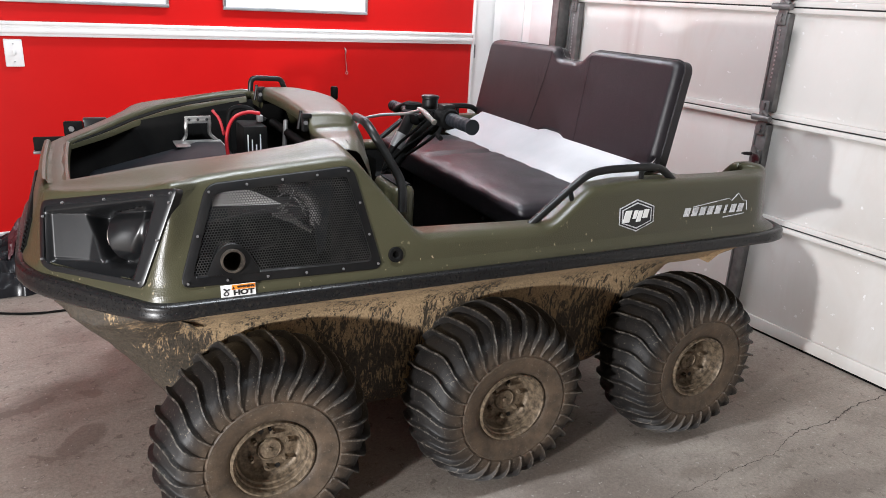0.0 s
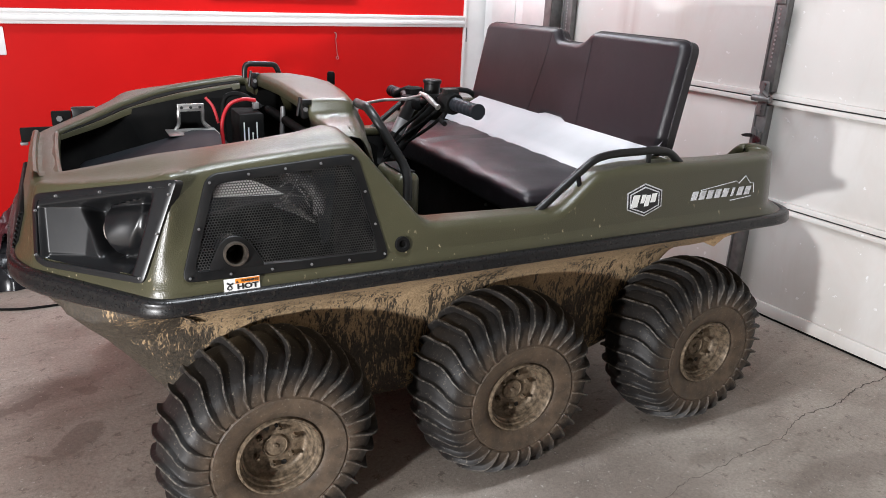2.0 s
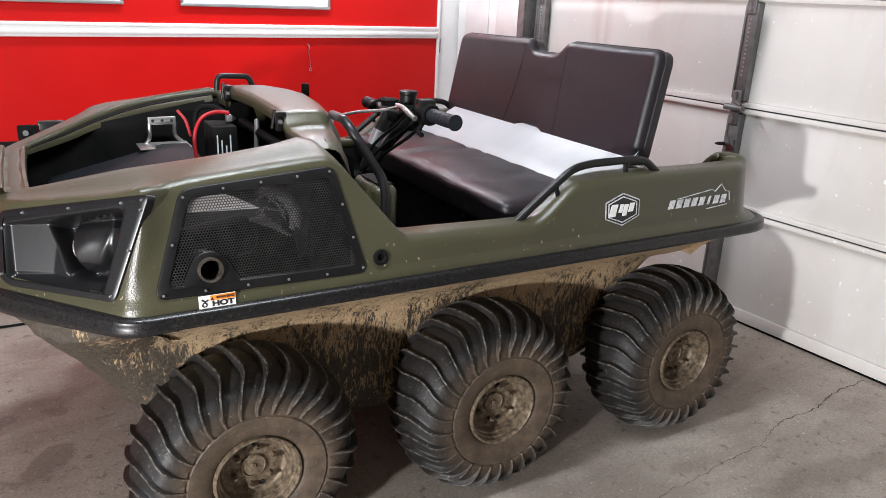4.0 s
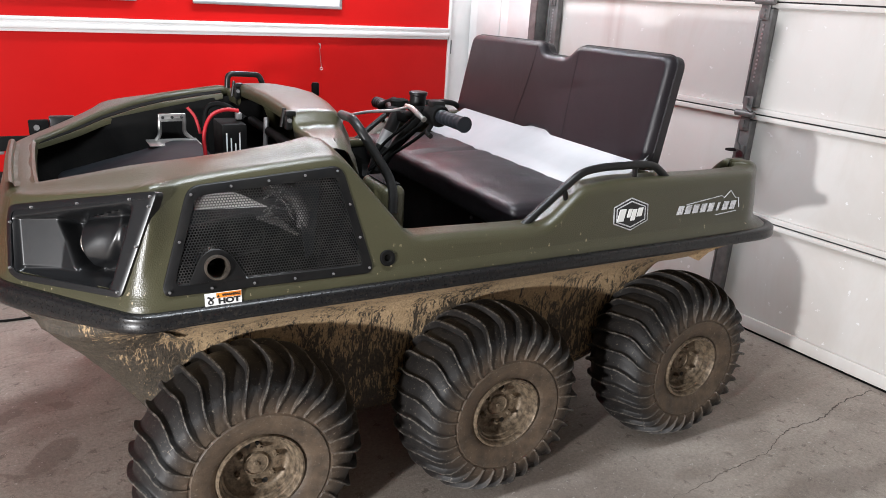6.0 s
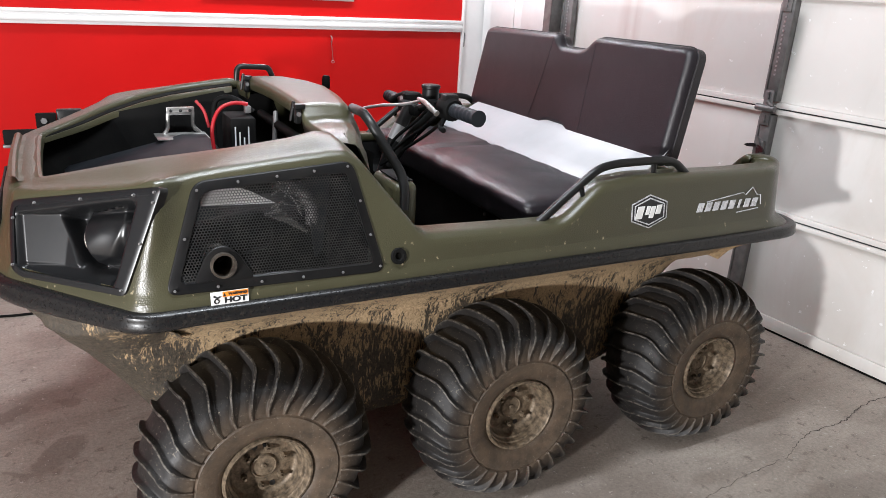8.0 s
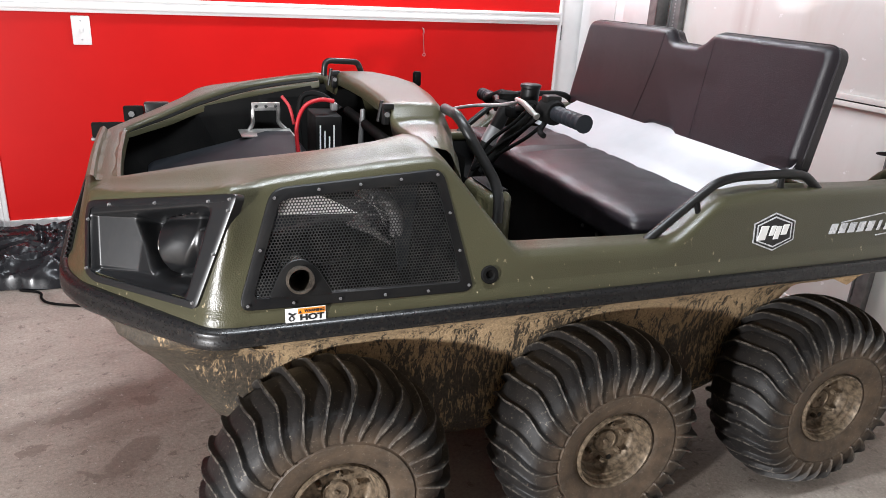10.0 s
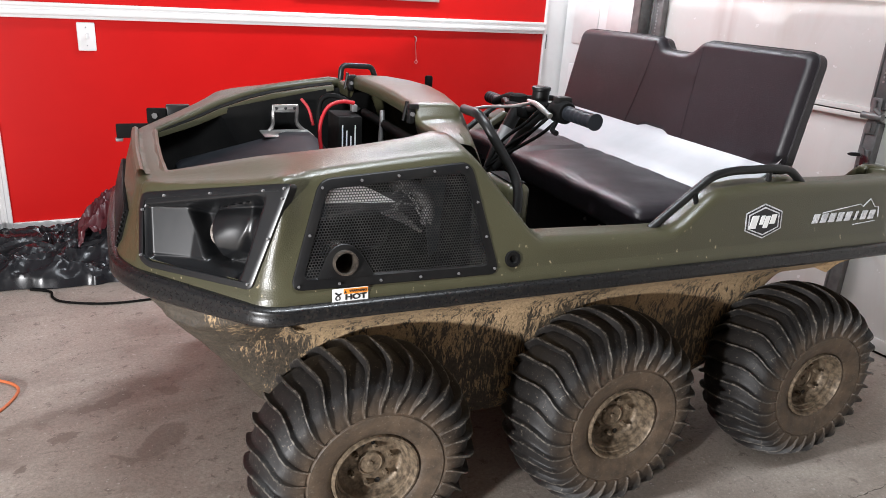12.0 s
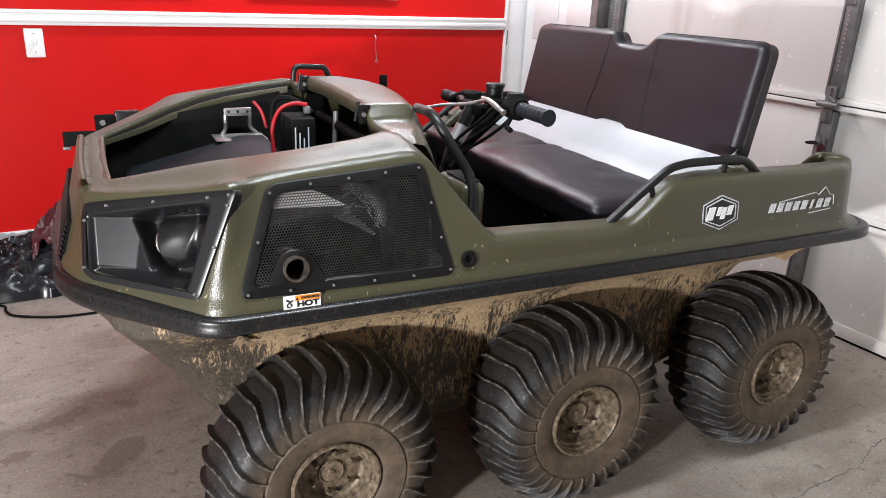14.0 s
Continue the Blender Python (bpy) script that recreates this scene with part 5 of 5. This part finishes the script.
def lettering(word, size, place, parent, mat, squeeze=1.0):
    data = bpy.data.curves.new("lettering", "FONT")
    data.body, data.size, data.extrude, data.align_x, data.align_y = word, size, 0.0002, "CENTER", "CENTER"
    data.offset = size * 0.045
    data.materials.append(mat)
    ob = new("lettering", data)
    ob.parent = parent
    ob.matrix_local = Matrix.Translation(place) @ Matrix.Rotation(radians(90), 4, "X") @ Matrix.Diagonal((squeeze, 1, 1, 1))
    return tagged(ob, "printed word " + word)


lettering("HOT", 0.0165, (-0.046, -0.0012, -0.0058), hot, INK, 1.35)
lettering("WARNING", 0.0078, (-0.041, -0.0022, 0.0078), hot, INK, 1.05)
part("pictogram", tube([(-0.092, -0.001, 0.006), (-0.084, -0.001, 0.001), (-0.078, -0.001, 0.004)], 0.0022, 6), INK, hot)
part("pictogram", tube(smooth_path([(-0.086, -0.001, -0.011), (-0.091, -0.001, -0.007), (-0.086, -0.001, -0.001), (-0.081, -0.001, -0.007)], 4, True), 0.0013, 6), INK, hot)
part("warning_sign", filled_plate([(-0.0725, 0.0035), (-0.0655, 0.0035), (-0.069, 0.0105)], lambda u, v, o: Vector((u, -0.0014 - o, v)), 0.0004), INK, hot)


def on_side(dx, dz):
    return lambda u, v, o: side_at(dx + u, dz + v, 0.0008 + o)


def hexagon(w, h):
    return [(-w, h * 0.5), (-w, -h * 0.5), (0, -h), (w, -h * 0.5), (w, h * 0.5), (0, h)]


badge = part("hexagon_badge", filled_plate(hexagon(0.066, 0.049), on_side(1.126, 0.829), 0.0008), SILVER, atv, "silver and black hexagonal badge")
part("badge_field", filled_plate(hexagon(0.062, 0.045), on_side(1.126, 0.829), 0.0014), INK, badge)
part("badge_ring", ring_plate(hexagon(0.056, 0.040), hexagon(0.052, 0.036), lambda u, v, o: side_at(1.126 + u, 0.829 + v, 0.0022 + o), 0.0006), SILVER, badge)
# the name on the badge is drawn as plain slanted shapes
for u, w, lo, hi in ((-0.036, 0.024, -0.018, 0.017), (-0.008, 0.013, -0.008, 0.016), (0.010, 0.016, -0.018, 0.014), (0.032, 0.018, -0.008, 0.017)):
    part("badge_bar", filled_plate([(u - w / 2 + lo * 0.3, lo), (u + w / 2 + lo * 0.3, lo), (u + w / 2 + hi * 0.3, hi), (u - w / 2 + hi * 0.3, hi)], on_side(1.126, 0.829), 0.003), STICKER, badge)
mark = part("name_sticker", filled_plate([(-0.138, -0.006), (-0.138, -0.012), (0.118, -0.010), (0.118, -0.004)], on_side(1.450, 0.826), 0.0006), INK, atv, "silver slanted name sticker with a mountain line")
for k in range(8):
    u = -0.125 + k * 0.0325
    w = 0.023 if k != 5 else 0.010
    part("name_bar", filled_plate([(u - w / 2 - 0.004, -0.016), (u + w / 2 - 0.004, -0.016), (u + w / 2 + 0.005, 0.010), (u - w / 2 + 0.005, 0.010)], on_side(1.450, 0.826), 0.0012), SILVER, mark)
peak = [(-0.10, 0.012), (0.05, 0.030), (0.062, 0.022), (0.090, 0.044), (0.112, 0.020), (0.128, 0.018), (0.132, -0.012)]
part("mountain_line", tube([side_at(1.450 + u, 0.826 + v, 0.001) for u, v in peak], 0.0016, 6), SILVER, mark)
part("underline", tube([side_at(1.450 + u, 0.826 + v, 0.001) for u, v in ((0.03, -0.030), (0.12, -0.023))], 0.0016, 6), SILVER, mark)

# ---- things on the floor ----
bag = thing("plastic_sheet_heap", "crumpled heap of glossy black plastic sheeting", "plastic bag")


def crumple(q):
    """Folds with sharp creases, at three sizes."""
    h = 0.0
    for size, share in ((0.9, 0.6), (1.9, 0.32), (3.9, 0.16)):
        near, far = noise.voronoi(q * size)[0][:2]
        h += share * 1.6 * (far - near)
    return h


rows = []
for j in range(81):
    row = []
    for i in range(151):
        u, w = i / 150 * 2 - 1, j / 80 * 2 - 1
        x, y = -0.90 + 0.46 * u, 2.36 + 0.30 * w
        q = Vector((x * 3.6 + y * 1.5 + 0.4 * noise.noise(Vector((x * 5, y * 5, 2))), y * 6.5 - x * 1.2, 0.7))
        fall = max(0.0, 1 - abs(u) ** 5) ** 0.5 * max(0.0, 1 - abs(w) ** 4) ** 0.5
        h = 0.165 - 0.11 * crumple(q) + 0.15 * math.exp(-((x + 0.56) / 0.15) ** 2 - ((y - 2.42) / 0.17) ** 2)
        row.append((x + 0.02 * noise.noise(q * 2.4), y + 0.03 * noise.noise(q * 2 + Vector((5, 0, 0))), 0.003 + max(0.0, h) * fall))
    rows.append(row)
part("sheet", grid(rows), BAG, bag, "", sharp=20)
rows = []
for j in range(37):
    row = []
    for i in range(49):
        u, w = i / 48 * 2 - 1, j / 36 * 2 - 1
        q = Vector((u * 1.9, w * 1.7, 4.0))
        row.append((-0.56 + 0.17 * u, 2.36 + 0.15 * w + 0.03 * noise.noise(q), 0.34 + 0.06 * max(0.0, 1 - u * u) - 0.06 * abs(w) - 0.09 * crumple(q) - 0.10 * max(0.0, -u)))
    rows.append(row)
# Red wall's reflection in the film is put into this maroon.
part("loose_fold", grid(rows), MAROON, bag, "fold of black film coloured with the wall's red reflection", sharp=28)

cord = thing("power_cord", "black power cord lying on the concrete", "cord")
part("cord", tube(smooth_path([(-0.93, 2.06, 0.006), (-0.85, 2.015, 0.006), (-0.835, 1.95, 0.006), (-0.80, 1.895, 0.006), (-0.70, 1.845, 0.006), (-0.583, 1.818, 0.006), (-0.40, 1.83, 0.006), (-0.2, 1.9, 0.006)], 8), 0.0055, 8), DULL, cord)
hose = thing("orange_cord", "thin orange cord looped on the concrete", "cord")
part("loop", tube(smooth_path([(-1.35, 1.20, 0.006), (-1.15, 1.275, 0.006), (-0.994, 1.259, 0.006), (-0.900, 1.19, 0.006), (-0.893, 1.11, 0.006), (-0.957, 0.996, 0.006), (-1.10, 0.93, 0.006), (-1.3, 0.96, 0.006), (-1.42, 1.07, 0.006)], 8, True), 0.005, 8), ORANGE, hose)

# crack in the slab: a ragged groove with dark grit
line = smooth_path([(2.451, -0.064, 0), (2.30, -0.068, 0), (2.196, -0.082, 0), (2.10, -0.11, 0), (2.019, -0.120, 0), (1.90, -0.118, 0), (1.806, -0.136, 0), (1.70, -0.18, 0), (1.587, -0.195, 0), (1.45, -0.205, 0), (1.302, -0.228, 0), (1.177, -0.237, 0), (0.95, -0.30, 0), (0.6, -0.36, 0)], 14)
rows = []
for i, p in enumerate(line):
    jig = Vector((0, 0.010 * noise.noise(Vector((i * 0.23, 0, 0))) + 0.005 * noise.noise(Vector((i * 0.9, 4, 0))), 0))
    w = (0.0008 + 0.0034 * abs(noise.noise(Vector((i * 0.35, 9, 0))))) * lerp(p.x, (0.6, 0.35), (1.7, 0.75), (2.0, 1.3), (2.5, 1.4))
    rows.append([p + jig + Vector((0, -w, 0.0006)), p + jig + Vector((0, 0, 0.0012)), p + jig + Vector((0, w, 0.0006))])
tagged(part("floor_crack", grid(rows), CRACK), "dark ragged crack across the concrete floor", "crack", kind="structure")
